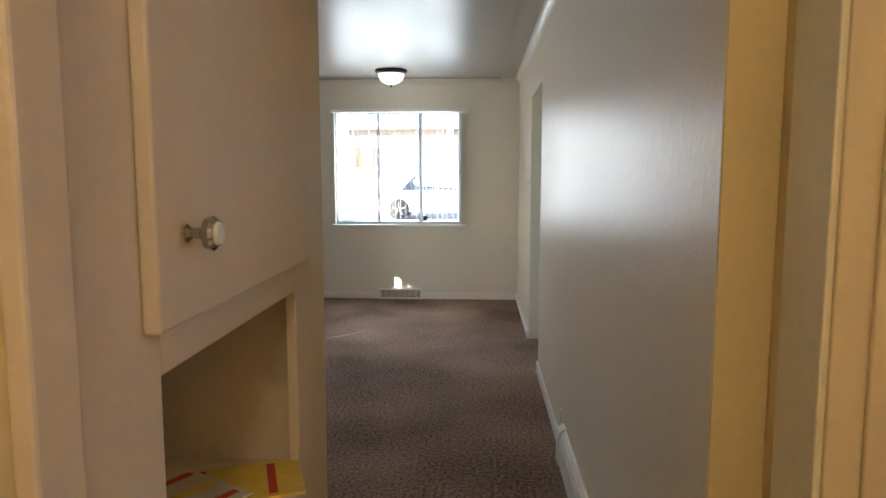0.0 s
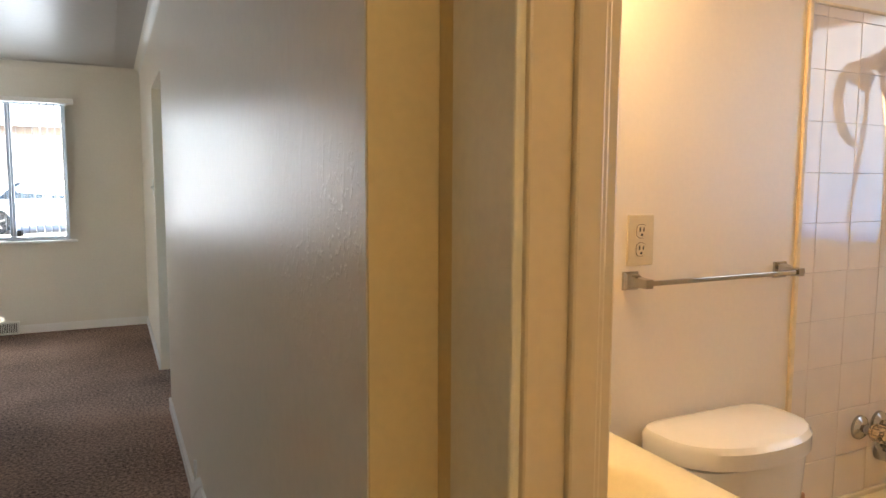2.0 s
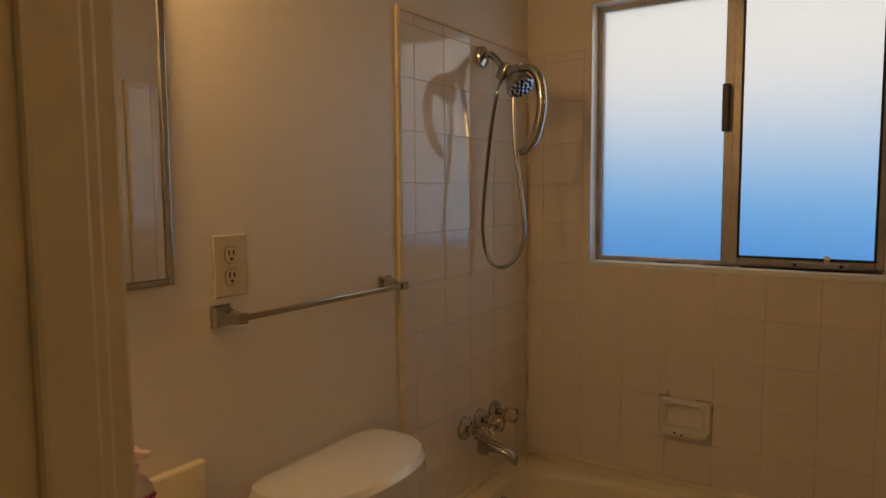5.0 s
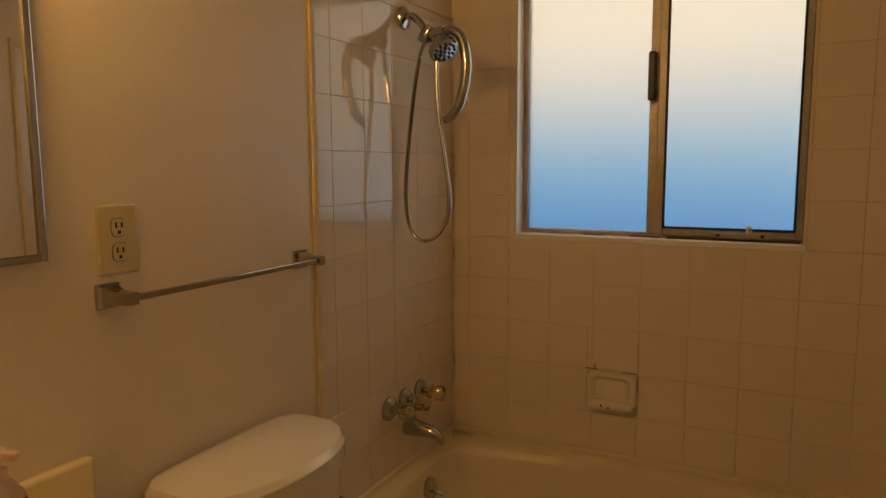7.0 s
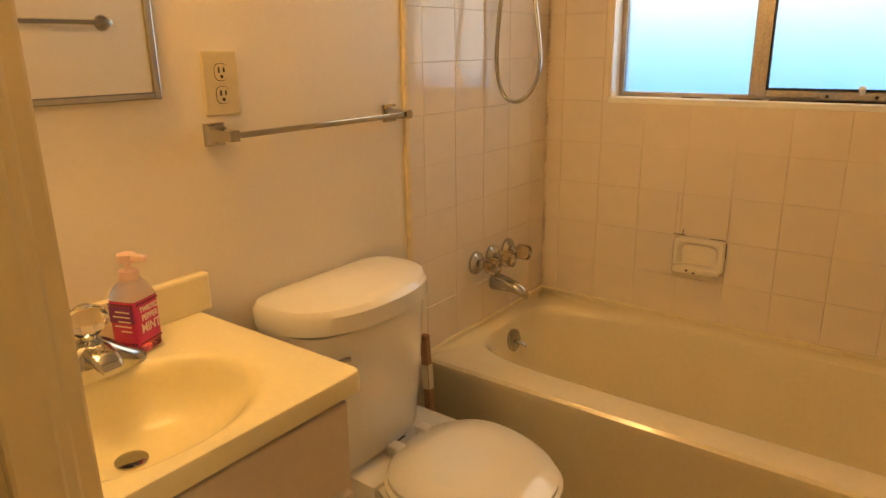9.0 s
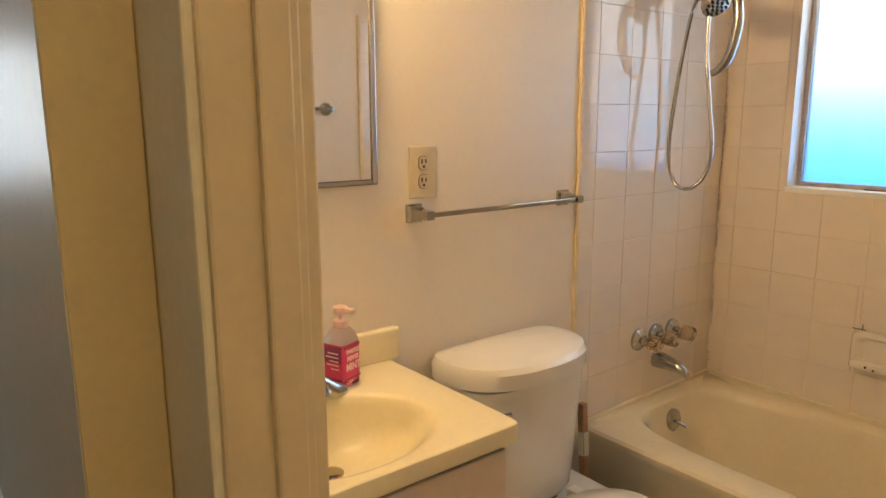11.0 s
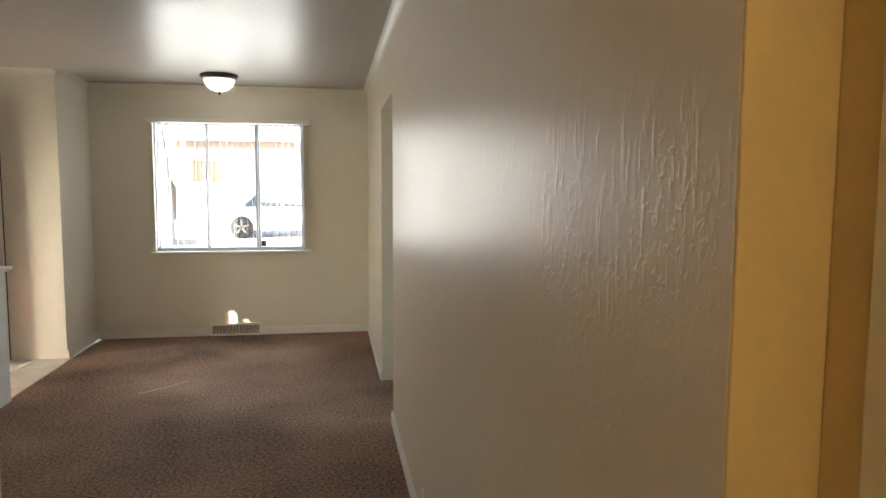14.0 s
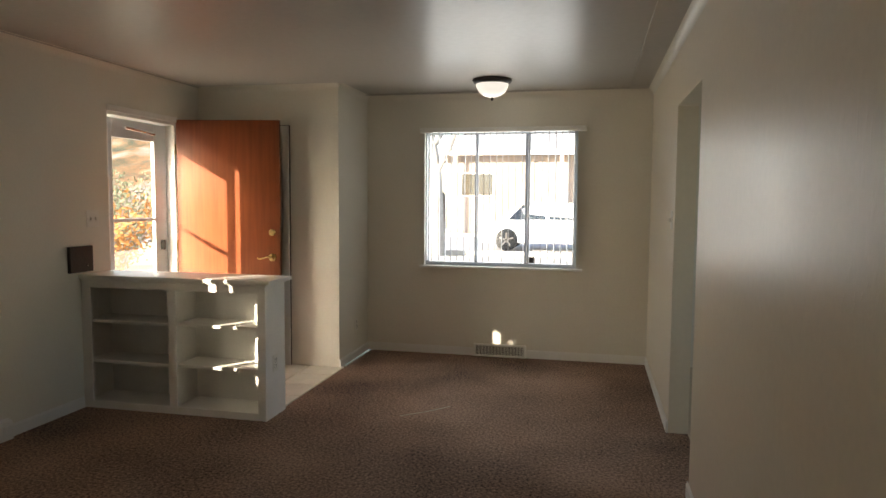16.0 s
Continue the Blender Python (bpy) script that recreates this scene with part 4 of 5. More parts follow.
def soap_bottle():
    t = thing("soap_bottle", 1.536, 1.915, 0.83, "clear pump bottle of pink soap, red label", "soap bottle")
    m = pose(1.536, 1.922, 0.8305, 0, 0, 20) @ Matrix.Scale(0.92, 4)

    def ring(z, w, d, e=7):
        return [m @ p for p in oval(0, 0, z, w, d, e, 40)]

    part("bottle", loft(bmesh.new(), [ring(0, 0.027, 0.025), ring(0.004, 0.031, 0.029), ring(0.10, 0.031, 0.029)]), SOAPRED, t, "pink soap in the bottle", True)
    part("shoulder", loft(bmesh.new(), [ring(0.1005, 0.031, 0.029), ring(0.112, 0.030, 0.028, 5), ring(0.126, 0.024, 0.022, 3), ring(0.136, 0.015, 0.015, 2)]), SOAPCLEAR, t, "empty clear shoulder", True)
    lab = part("label", loft(bmesh.new(), [ring(0.018, 0.0317, 0.0297), ring(0.100, 0.0317, 0.0297)], cap0=False, cap1=False), LABELPINK, t, "raspberry red printed label")
    part("collar", lathe(bmesh.new(), [(0.004, 0.134), (0.017, 0.134), (0.017, 0.150), (0.006, 0.152)], m, 18), PUMPPINK, t, "", True)
    part("pump", lathe(bmesh.new(), [(0.004, 0.151), (0.006, 0.163), (0.015, 0.165), (0.016, 0.180), (0.004, 0.184)], m, 16), PUMPPINK, t, "pale pink pump head", True)
    bm = boxes((-0.007, 0.007, -0.040, 0.0, 0.168, 0.180), bevel=0.003)
    bm.transform(m)
    part("nozzle", bm, PUMPPINK, t)
    bm = boxes((-0.0323, -0.0316, -0.026, 0.026, 0.060, 0.092))
    bm.transform(m)
    part("side_panel", bm, LABELPURPLE, lab, "purple label panel")
    for z in (0.020, 0.093):
        for k in range(8):
            for face in (0, 1):
                u = -0.026 + 0.007 * k
                bm = boxes((u, u + 0.0045, -0.0303, -0.0296, z, z + 0.003)) if face == 0 else boxes((-0.0326, -0.0316, u, u + 0.0045, z, z + 0.003))
                bm.transform(m)
                part("print_bar", bm, DARK, lab)
    for k, wd in enumerate((0.030, 0.036, 0.026, 0.034, 0.022)):
        bm = boxes((-0.0327, -0.0322, -0.018, -0.018 + wd, 0.080 - 0.009 * k, 0.0825 - 0.009 * k))
        bm.transform(m)
        part("print_bar", bm, LABELCREAM, lab)
    for k, (word, size) in enumerate((("TWISTED", 0.0135), ("PEPPER", 0.0155), ("MINT", 0.024))):
        cu = bpy.data.curves.new("lettering", "FONT")
        cu.body, cu.size, cu.align_x, cu.extrude = word, size, "CENTER", 0.0004
        cu.offset = 0.0004
        ob = bpy.data.objects.new("lettering", cu)
        scene.collection.objects.link(ob)
        bpy.context.view_layer.update()
        me = bpy.data.meshes.new_from_object(ob.evaluated_get(bpy.context.evaluated_depsgraph_get()))
        bpy.data.objects.remove(ob)
        me.transform(m @ pose(0.003, -0.0301, (0.078, 0.062, 0.040)[k], 90, 0, 0) @ Matrix.Diagonal((0.82, 1, 1, 1)))
        me.materials.clear()
        me.materials.append(LABELCREAM)
        part("lettering", me, LABELCREAM, lab, "cream printed word")


soap_bottle()


def toilet():
    t = thing("toilet", 2.02, 1.7, 0, "white porcelain toilet, lid closed", "toilet")
    cx = 1.999
    tank = [oval(cx, 1.90, z, a, 0.085, 9, 64, front=f, ef=3.2) for z, a, f in ((0.42, 0.165, 0.085), (0.44, 0.175, 0.098), (0.60, 0.185, 0.112), (0.764, 0.192, 0.122))]
    part("tank", loft(bmesh.new(), tank), PORCELAIN, t, "", True)
    lid = [oval(cx + 0.006, 1.90, z, a, b, 5, 64, front=f, ef=2.3) for z, a, b, f in ((0.764, 0.200, 0.088, 0.130), (0.770, 0.210, 0.096, 0.142), (0.806, 0.210, 0.096, 0.142), (0.818, 0.202, 0.09, 0.132), (0.825, 0.162, 0.07, 0.10))]
    part("tank_lid", loft(bmesh.new(), lid), PORCELAIN, t, "", True)
    part("flush_lever", tube(bmesh.new(), [(1.835, 1.80, 0.725), (1.835, 1.768, 0.725), (1.868, 1.762, 0.723)], 0.006, 8), CHROME, t, "chrome flush lever", True)
    cx, cy, up = 2.072, 1.652, 0.012
    bowl = [oval(cx, cy + dy, z, a, b, 2.4, 48, front=f) for z, a, b, f, dy in ((0.0, 0.11, 0.20, 0.16, 0.06), (0.03, 0.10, 0.19, 0.14, 0.06), (0.15, 0.095, 0.19, 0.13, 0.05), (0.27, 0.14, 0.17, 0.19, 0.02), (0.37, 0.178, 0.15, 0.235, 0), (0.405, 0.182, 0.155, 0.24, 0))]
    part("bowl", loft(bmesh.new(), bowl), PORCELAIN, t, "", True)
    part("deck", boxes((cx - 0.175, cx + 0.165, 1.74, 1.97, 0.30, 0.418), bevel=0.018), PORCELAIN, t, "", True)
    seat = [oval(cx, cy, z + up, a, b, 2.0, 48, front=f) for z, a, b, f in ((0.386, 0.176, 0.138, 0.24), (0.392, 0.182, 0.143, 0.246), (0.402, 0.182, 0.143, 0.246), (0.405, 0.174, 0.138, 0.238))]
    part("seat", loft(bmesh.new(), seat), PORCELAIN, t, "white plastic seat", True)
    lidr = [oval(cx, cy, z + up, a, b, 2.0, 48, front=f) for z, a, b, f in ((0.406, 0.168, 0.128, 0.230), (0.410, 0.176, 0.134, 0.238), (0.420, 0.176, 0.134, 0.238), (0.427, 0.165, 0.126, 0.226), (0.430, 0.10, 0.08, 0.15))]
    part("seat_lid", loft(bmesh.new(), lidr), PORCELAIN, t, "white plastic lid", True)
    for dx in (-0.052, 0.048):
        part("hinge", boxes((cx + dx - 0.016, cx + dx + 0.016, 1.765, 1.80, 0.416, 0.445), bevel=0.006), WHITEPL, t, "white plastic hinge", True)
    part("maker_print", boxes((cx - 0.02, cx + 0.02, 1.815, 1.819, 0.4175, 0.419), (cx - 0.02, cx + 0.02, 1.823, 1.827, 0.4175, 0.419)), DARK, t, "small dark printed mark")


toilet()

st = thing("plunger_stick", 2.315, 1.93, 0, "brown wooden stick leaning between toilet and tub", "stick")
bm = boxes((-0.011, 0.011, -0.011, 0.011, 0, 0.575), bevel=0.004)
bm.transform(pose(2.315, 1.89, 0.0, -4, 0, 0))
part("handle", bm, WOODSTICK, st)
bm = boxes((-0.0125, -0.0105, -0.009, 0.009, 0.42, 0.49), (-0.009, 0.009, -0.0125, -0.0105, 0.42, 0.49))
bm.transform(pose(2.315, 1.89, 0.0, -4, 0, 0))
part("sticker", bm, PAPER, st, "pale paper sticker")


def bathtub():
    t = thing("bathtub", 2.77, 1.24, 0, "cream enamelled bathtub with apron along the window wall", "bathtub")
    x0, x1, y0, y1, z = 2.388, 3.088, 0.422, 1.998, 0.462
    cx, cy, a, b = (x0 + x1) / 2, (y0 + y1) / 2, (x1 - x0) / 2, (y1 - y0) / 2
    n = 72
    rings = [oval(cx, cy, 0.0, a - 0.012, b, 40, n), oval(cx, cy, z - 0.055, a - 0.012, b, 40, n), oval(cx, cy, z - 0.03, a, b, 40, n), oval(cx, cy, z - 0.008, a, b, 40, n), oval(cx, cy, z, a - 0.008, b - 0.003, 30, n)]
    icx, icy = cx + 0.02, cy
    for ia, ib, jb, e, dz in ((a - 0.08, b - 0.055, b - 0.085, 5, 0.0), (a - 0.092, b - 0.066, b - 0.10, 5, -0.006), (a - 0.102, b - 0.074, b - 0.115, 4.5, -0.03), (a - 0.125, b - 0.10, b - 0.17, 4, -0.16), (a - 0.15, b - 0.14, b - 0.25, 3.6, -0.30), (a - 0.20, b - 0.22, b - 0.34, 3.2, -0.355), (0.03, 0.03, 0.03, 2.2, -0.36)):
        rings.append(oval(icx, icy, z + dz, ia, ib, e, n, front=jb))
    part("tub", loft(bmesh.new(), rings), TUBMAT, t, "", True)
    part("wall_flange", boxes((x0, x1, y1 - 0.012, y1 + 0.001, z - 0.004, z + 0.015), (x1 - 0.012, x1 + 0.001, y0, y1, z - 0.004, z + 0.015), bevel=0.004), TUBMAT, t)
    m = pose(2.76, 1.918, 0.398, 84, 0, 0)
    ov = part("overflow_plate", lathe(bmesh.new(), [(0.003, -0.01), (0.037, -0.008), (0.037, 0.006), (0.028, 0.012), (0.003, 0.013)], m, 24), CHROME, t, "round chrome overflow plate", True)
    part("trip_lever", tube(bmesh.new(), [(2.76, 1.91, 0.398), (2.76, 1.888, 0.395), (2.77, 1.872, 0.385)], 0.005, 8), CHROME, ov, "", True)


bathtub()


def tub_taps():
    t = thing("tub_faucet", 2.77, 2.0, 0.60, "three clear-knob tub taps with chrome spout", "faucet")
    for x in (2.652, 2.743, 2.836):
        m = pose(x, 1.993, 0.676, 90, 0, 0)
        v = part("escutcheon", lathe(bmesh.new(), [(0.004, 0), (0.036, 0.0), (0.035, 0.008), (0.024, 0.018), (0.014, 0.022), (0.013, 0.040), (0.004, 0.041)], m, 24), CHROME, t, "chrome escutcheon", True)
        rings = []
        for r, z in ((0.004, 0.038), (0.019, 0.040), (0.024, 0.050), (0.025, 0.070), (0.022, 0.082), (0.004, 0.084)):
            rings.append([m @ Vector((r * (1 + 0.08 * (k % 2)) * math.cos(2 * math.pi * k / 20), r * (1 + 0.08 * (k % 2)) * math.sin(2 * math.pi * k / 20), z)) for k in range(20)])
        part("knob", loft(bmesh.new(), rings), SMOKE, v, "smoky fluted acrylic knob")
        part("screw", lathe(bmesh.new(), [(0.002, 0.0845), (0.009, 0.085), (0.008, 0.088), (0.002, 0.089)], m, 12), CHROME, v, "", True)
    rings = []
    for y, z, w, h in ((1.994, 0.588, 0.029, 0.029), (1.985, 0.588, 0.029, 0.029), (1.95, 0.586, 0.025, 0.024), (1.91, 0.581, 0.021, 0.019), (1.885, 0.573, 0.018, 0.018), (1.872, 0.562, 0.014, 0.016)):
        rings.append([(2.76 + w * math.cos(q), y, z + h * math.sin(q)) for q in (2 * math.pi * k / 16 for k in range(16))])
    part("spout", loft(bmesh.new(), rings), CHROME, t, "chrome tub spout", True)


tub_taps()


def shower():
    t = thing("hand_shower", 2.763, 1.9, 1.8, "chrome hand shower on its arm with hanging hose", "shower head")
    X = 2.763
    part("flange", lathe(bmesh.new(), [(0.004, 0), (0.032, 0.0), (0.030, 0.006), (0.016, 0.012), (0.004, 0.013)], pose(X, 1.990, 1.790, 90, 0, 0), 24), CHROME, t, "", True)
    part("arm", tube(bmesh.new(), curve([(X, 1.985, 1.790), (X, 1.965, 1.795), (X, 1.94, 1.775), (X, 1.917, 1.745)]), 0.0105), CHROME, t, "", True)
    part("holder", lathe(bmesh.new(), [(0.003, -0.025), (0.017, -0.025), (0.02, -0.01), (0.02, 0.012), (0.015, 0.026), (0.003, 0.027)], pose(X, 1.915, 1.738, 40, 0, 0), 18), CHROME, t, "", True)
    part("cradle", tube(bmesh.new(), [(X, 1.912, 1.738), (X + 0.004, 1.862, 1.742)], [0.015, 0.019], 14), CHROME, t, "", True)
    head = pose(X - 0.004, 1.866, 1.698, 141, 0, -22)
    h = part("head", lathe(bmesh.new(), [(0.006, -0.034), (0.022, -0.032), (0.033, -0.018), (0.041, 0.0), (0.042, 0.012), (0.038, 0.017), (0.004, 0.018)], head, 28), CHROME, t, "round chrome spray head", True)
    me = mesh_of("nozzle", lathe(bmesh.new(), [(0.001, 0.017), (0.0042, 0.0175), (0.0035, 0.0215), (0.001, 0.022)], Matrix(), 8), DARK)
    for ringr, cnt in ((0.0, 1), (0.015, 6), (0.029, 12)):
        for k in range(cnt):
            o = part("nozzle", me, DARK, h)
            o.matrix_basis = head @ pose(ringr * math.cos(2 * math.pi * k / cnt), ringr * math.sin(2 * math.pi * k / cnt), 0)
    pts = curve([(X, 1.872, 1.742), (X + 0.002, 1.835, 1.742), (X + 0.004, 1.808, 1.715), (X + 0.004, 1.796, 1.655), (X + 0.004, 1.802, 1.595), (X + 0.003, 1.818, 1.54), (X + 0.002, 1.842, 1.51), (X, 1.864, 1.50)])
    part("handle", tube(bmesh.new(), pts, [0.010 + 0.005 * math.sin(math.pi * k / (len(pts) - 1)) for k in range(len(pts))], 14), CHROME, t, "curved chrome handle", True)
    pts = curve([(X, 1.922, 1.722), (X - 0.008, 1.94, 1.66), (X - 0.016, 1.962, 1.50), (X - 0.028, 1.975, 1.29), (X - 0.022, 1.958, 1.185), (X, 1.922, 1.157), (X + 0.004, 1.872, 1.195), (X + 0.004, 1.85, 1.275), (X + 0.004, 1.868, 1.42), (X + 0.002, 1.884, 1.55), (X, 1.886, 1.68)], 26)
    part("hose", tube(bmesh.new(), pts, [0.0066 if k % 2 else 0.0054 for k in range(len(pts))], 9), CHROME, t, "ribbed chrome hose", True)


shower()


SOAPDISH = material("dish_glaze", (0.84, 0.78, 0.68), 0.15, vary=0.04, scale=9, bump=0.0, coat=0.3)


def soap_dish():
    t = thing("soap_dish", 3.08, 1.4495, 0.63, "cream ceramic soap dish set in the tile wall", "soap dish")
    cy, cz = 1.4495, 0.685

    def ring(x, a, b, e=7, dz=0.0):
        return [(x, cy + p.x, cz + dz + p.y) for p in oval(0, 0, 0, a, b, e, 40)]

    part("body", loft(bmesh.new(), [ring(3.0875, 0.078, 0.056), ring(3.072, 0.077, 0.055), ring(3.066, 0.073, 0.051), ring(3.066, 0.064, 0.042, 6), ring(3.070, 0.060, 0.038, 5), ring(3.083, 0.052, 0.031, 4)], cap0=False), SOAPDISH, t, "", True)
    lip = [[(x, cy + p.x, cz - 0.043 + p.y) for p in oval(0, 0, 0, a, b, 4, 32)] for x, a, b in ((3.084, 0.071, 0.012), (3.05, 0.071, 0.013), (3.042, 0.066, 0.010), (3.040, 0.056, 0.005))]
    part("tray", loft(bmesh.new(), lip), SOAPDISH, t, "rounded tray lip", True)
    part("stain", boxes((3.038, 3.0405, cy + 0.018, cy + 0.024, cz - 0.045, cz - 0.039), (3.038, 3.0405, cy - 0.004, cy + 0.002, cz - 0.049, cz - 0.044)), DARK, t, "dark rust spot")
    for c0, c1, d0, d1 in ((-0.074, -0.03, 0.0555, 0.0575), (0.045, 0.082, 0.0565, 0.0585), (0.053, 0.055, 0.058, 0.075), (-0.0795, -0.0778, 0.0, 0.048)):
        part("crack", boxes((3.083, 3.0855, cy + c0, cy + c1, cz + d0, cz + d1)), GRIME_LINE, t, "dark open joint round the dish")


soap_dish()


# ---------- outside ----------
GRASS = material("dry_lawn", (0.40, 0.38, 0.28), 0.95, vary=0.35, scale=1.5, fine=40, bump=0.6, depth=0.02)
ASPHALT = material("asphalt", (0.32, 0.32, 0.33), 0.9, vary=0.2, scale=2, fine=120, bump=0.4)
CONCRETE = material("concrete", (0.42, 0.40, 0.37), 0.85, vary=0.15, scale=2, fine=80, bump=0.3)
BRICKWALL = material("far_brick", (0.30, 0.25, 0.23), 0.85, vary=0.2, scale=3, fine=30, bump=0.3)
ROOF = material("roof_shingle", (0.36, 0.37, 0.40), 0.9, vary=0.25, scale=4, fine=40, bump=0.4)
BARK = material("bark", (0.26, 0.24, 0.23), 0.95, vary=0.35, scale=8, fine=60, bump=0.8, depth=0.01)
CARPAINT = material("white_car_paint", (0.75, 0.77, 0.80), 0.15, vary=0.02, scale=2, bump=0.0, coat=0.8)
CARGLASS = material("tinted_car_glass", (0.03, 0.04, 0.05), 0.05, vary=0.05, scale=3, bump=0.0)
RUBBER = material("tyre_rubber", (0.03, 0.03, 0.03), 0.8, vary=0.2, scale=20, bump=0.2)
RUST = material("autumn_leaf", (0.42, 0.20, 0.06), 0.7, vary=0.4, scale=6, fine=20, bump=0.0)
SAGE = material("sage_leaf", (0.16, 0.19, 0.12), 0.7, vary=0.35, scale=6, fine=20, bump=0.0)
PALE = material("pale_concrete", (0.60, 0.58, 0.54), 0.85, vary=0.1, scale=1.2, fine=60, bump=0.3)
GZ = -0.06
structure("ground", boxes((-400, 400, -400, 400, GZ - 0.5, GZ)), GRASS, "dry winter lawn", "lawn")
structure("road", boxes((-200, 200, 20.0, 29.0, GZ - 0.02, GZ + 0.006)), ASPHALT, "grey asphalt street", "road")
structure("pavement", boxes((-200, 200, 17.4, 18.8, GZ - 0.02, GZ + 0.05), (-200, 200, 19.8, 20.0, GZ - 0.02, GZ + 0.13), (-200, 200, 29.0, 29.2, GZ - 0.02, GZ + 0.13)), CONCRETE, "pale concrete pavement and kerb", "pavement")
structure("driveway", boxes((-2.5, 30, 9.0, 17.4, GZ - 0.02, GZ + 0.02)), PALE, "sunlit pale concrete drive", "driveway")
structure("porch_slab", boxes((-5.2, -3.03, 5.2, 7.6, GZ - 0.02, -0.025)), CONCRETE, "pale concrete porch slab", "porch")


def car(x, y, z):
    t = thing("parked_car", x, y, z, "white sedan parked at the kerb", "car")
    side = [(-2.2, 0.25), (-2.22, 0.55), (-2.05, 0.80), (-1.55, 0.90), (-0.85, 1.38), (-0.2, 1.46), (0.55, 1.42), (1.15, 0.98), (1.95, 0.85), (2.2, 0.62), (2.2, 0.25)]
    rings = []
    for yy, s in ((-0.86, 0.96), (-0.80, 1.0), (0.80, 1.0), (0.86, 0.96)):
        rings.append([(x + px * s, y + yy * (0.86 if pz > 1.0 else 1.0), z + pz * (s if pz > 0.3 else 1)) for px, pz in side])
    part("body", loft(bmesh.new(), rings), CARPAINT, t, "", True)
    for a, b in (((-1.35, 0.93), (-0.25, 1.36)), ((-0.15, 0.93), (0.95, 1.36))):
        lean = 0.42
        pts = [(a[0] + (0.0 if a[0] > -1 else 0.0), a[1]), (b[0], a[1]), (b[0] - (lean if b[0] > 0.5 else 0), b[1]), (a[0] + (lean if a[0] < -1 else 0), b[1])]
        part("side_window", loft(bmesh.new(), [[(x + px, y - (0.865 if pz < 1 else 0.72), z + pz) for px, pz in pts], [(x + px, y - (0.80 if pz < 1 else 0.66), z + pz) for px, pz in pts]]), CARGLASS, t, "dark tinted glass")
    for wx in (-1.4, 1.35):
        for wy in (-0.80, 0.80):
            w = part("wheel", lathe(bmesh.new(), [(0.20, -0.1), (0.31, -0.1), (0.33, -0.07), (0.33, 0.07), (0.31, 0.1), (0.20, 0.1)], pose(x + wx, y + wy, z + 0.33, 90, 0, 0), 28), RUBBER, t, "black tyre", True)
            bm2 = bmesh.new()
            for k in range(5):
                box(bm2, -0.02, 0.02, 0.03, 0.21, -0.105, 0.105)
                bm2.verts.ensure_lookup_table()
                bmesh.ops.rotate(bm2, verts=bm2.verts, cent=(0, 0, 0), matrix=Matrix.Rotation(radians(72), 3, "Z"))
            bm2.transform(pose(x + wx, y + wy, z + 0.33, 90, 0, 0))
            part("rim", bm2, ALU, w, "spoked alloy rim")


car(-0.58, 22.6, GZ + 0.006)


def house(x, y, w, d, z, wall, label):
    t = thing("house", x, y, z, label, "house")
    h = 3.6
    part("wall", boxes((x - w / 2, x + w / 2, y, y + d, z, z + h)), wall, t)
    o = 0.7
    part("roof", loft(bmesh.new(), [[(x - w / 2 - o, y - o, z + h), (x + w / 2 + o, y - o, z + h), (x + w / 2 + o, y + d + o, z + h), (x - w / 2 - o, y + d + o, z + h)], [(x - w / 2 + 1.6, y + d / 2 - 0.1, z + h + 2.0), (x + w / 2 - 1.6, y + d / 2 - 0.1, z + h + 2.0), (x + w / 2 - 1.6, y + d / 2 + 0.1, z + h + 2.0), (x - w / 2 + 1.6, y + d / 2 + 0.1, z + h + 2.0)]]), ROOF, t, "dark shingle roof")
    part("fascia", boxes((x - w / 2 - o, x + w / 2 + o, y - o - 0.03, y - o + 0.02, z + h - 0.12, z + h + 0.06)), TRIM, t, "white fascia board")
    for k in range(int(w // 2.6)):
        wx = x - w / 2 + 1.4 + 2.6 * k
        if k % 3 == 1:
            part("door", boxes((wx - 0.45, wx + 0.45, y - 0.03, y + 0.02, z + 0.1, z + 2.15)), BARK, t, "dark brown house door")
            continue
        win = part("window", boxes((wx - 0.8, wx - 0.72, y - 0.04, y + 0.02, z + 1.65, z + 2.75), (wx + 0.72, wx + 0.8, y - 0.04, y + 0.02, z + 1.65, z + 2.75), (wx - 0.72, wx + 0.72, y - 0.04, y + 0.02, z + 1.65, z + 1.72), (wx - 0.72, wx + 0.72, y - 0.04, y + 0.02, z + 2.68, z + 2.75), (wx - 0.03, wx + 0.03, y - 0.04, y + 0.02, z + 1.72, z + 2.68)), TRIM, t, "white window frame")
        part("pane", boxes((wx - 0.72, wx + 0.72, y - 0.015, y - 0.005, z + 1.72, z + 2.68)), CARGLASS, win, "dark glass")
    for k in range(4):
        px = x - w / 2 + 0.5 + k * (w - 1) / 3
        part("porch_post", boxes((px - 0.07, px + 0.07, y - o + 0.05, y - o + 0.19, z, z + h - 0.02)), TRIM, t, "white porch post")


house(1.5, 32.0, 15, 8, GZ, BRICKWALL, "brick ranch house with dark shingle roof across the street")
house(-18.0, 38.0, 13, 8, GZ, CONCRETE, "pale ranch house with dark shingle roof across the street")


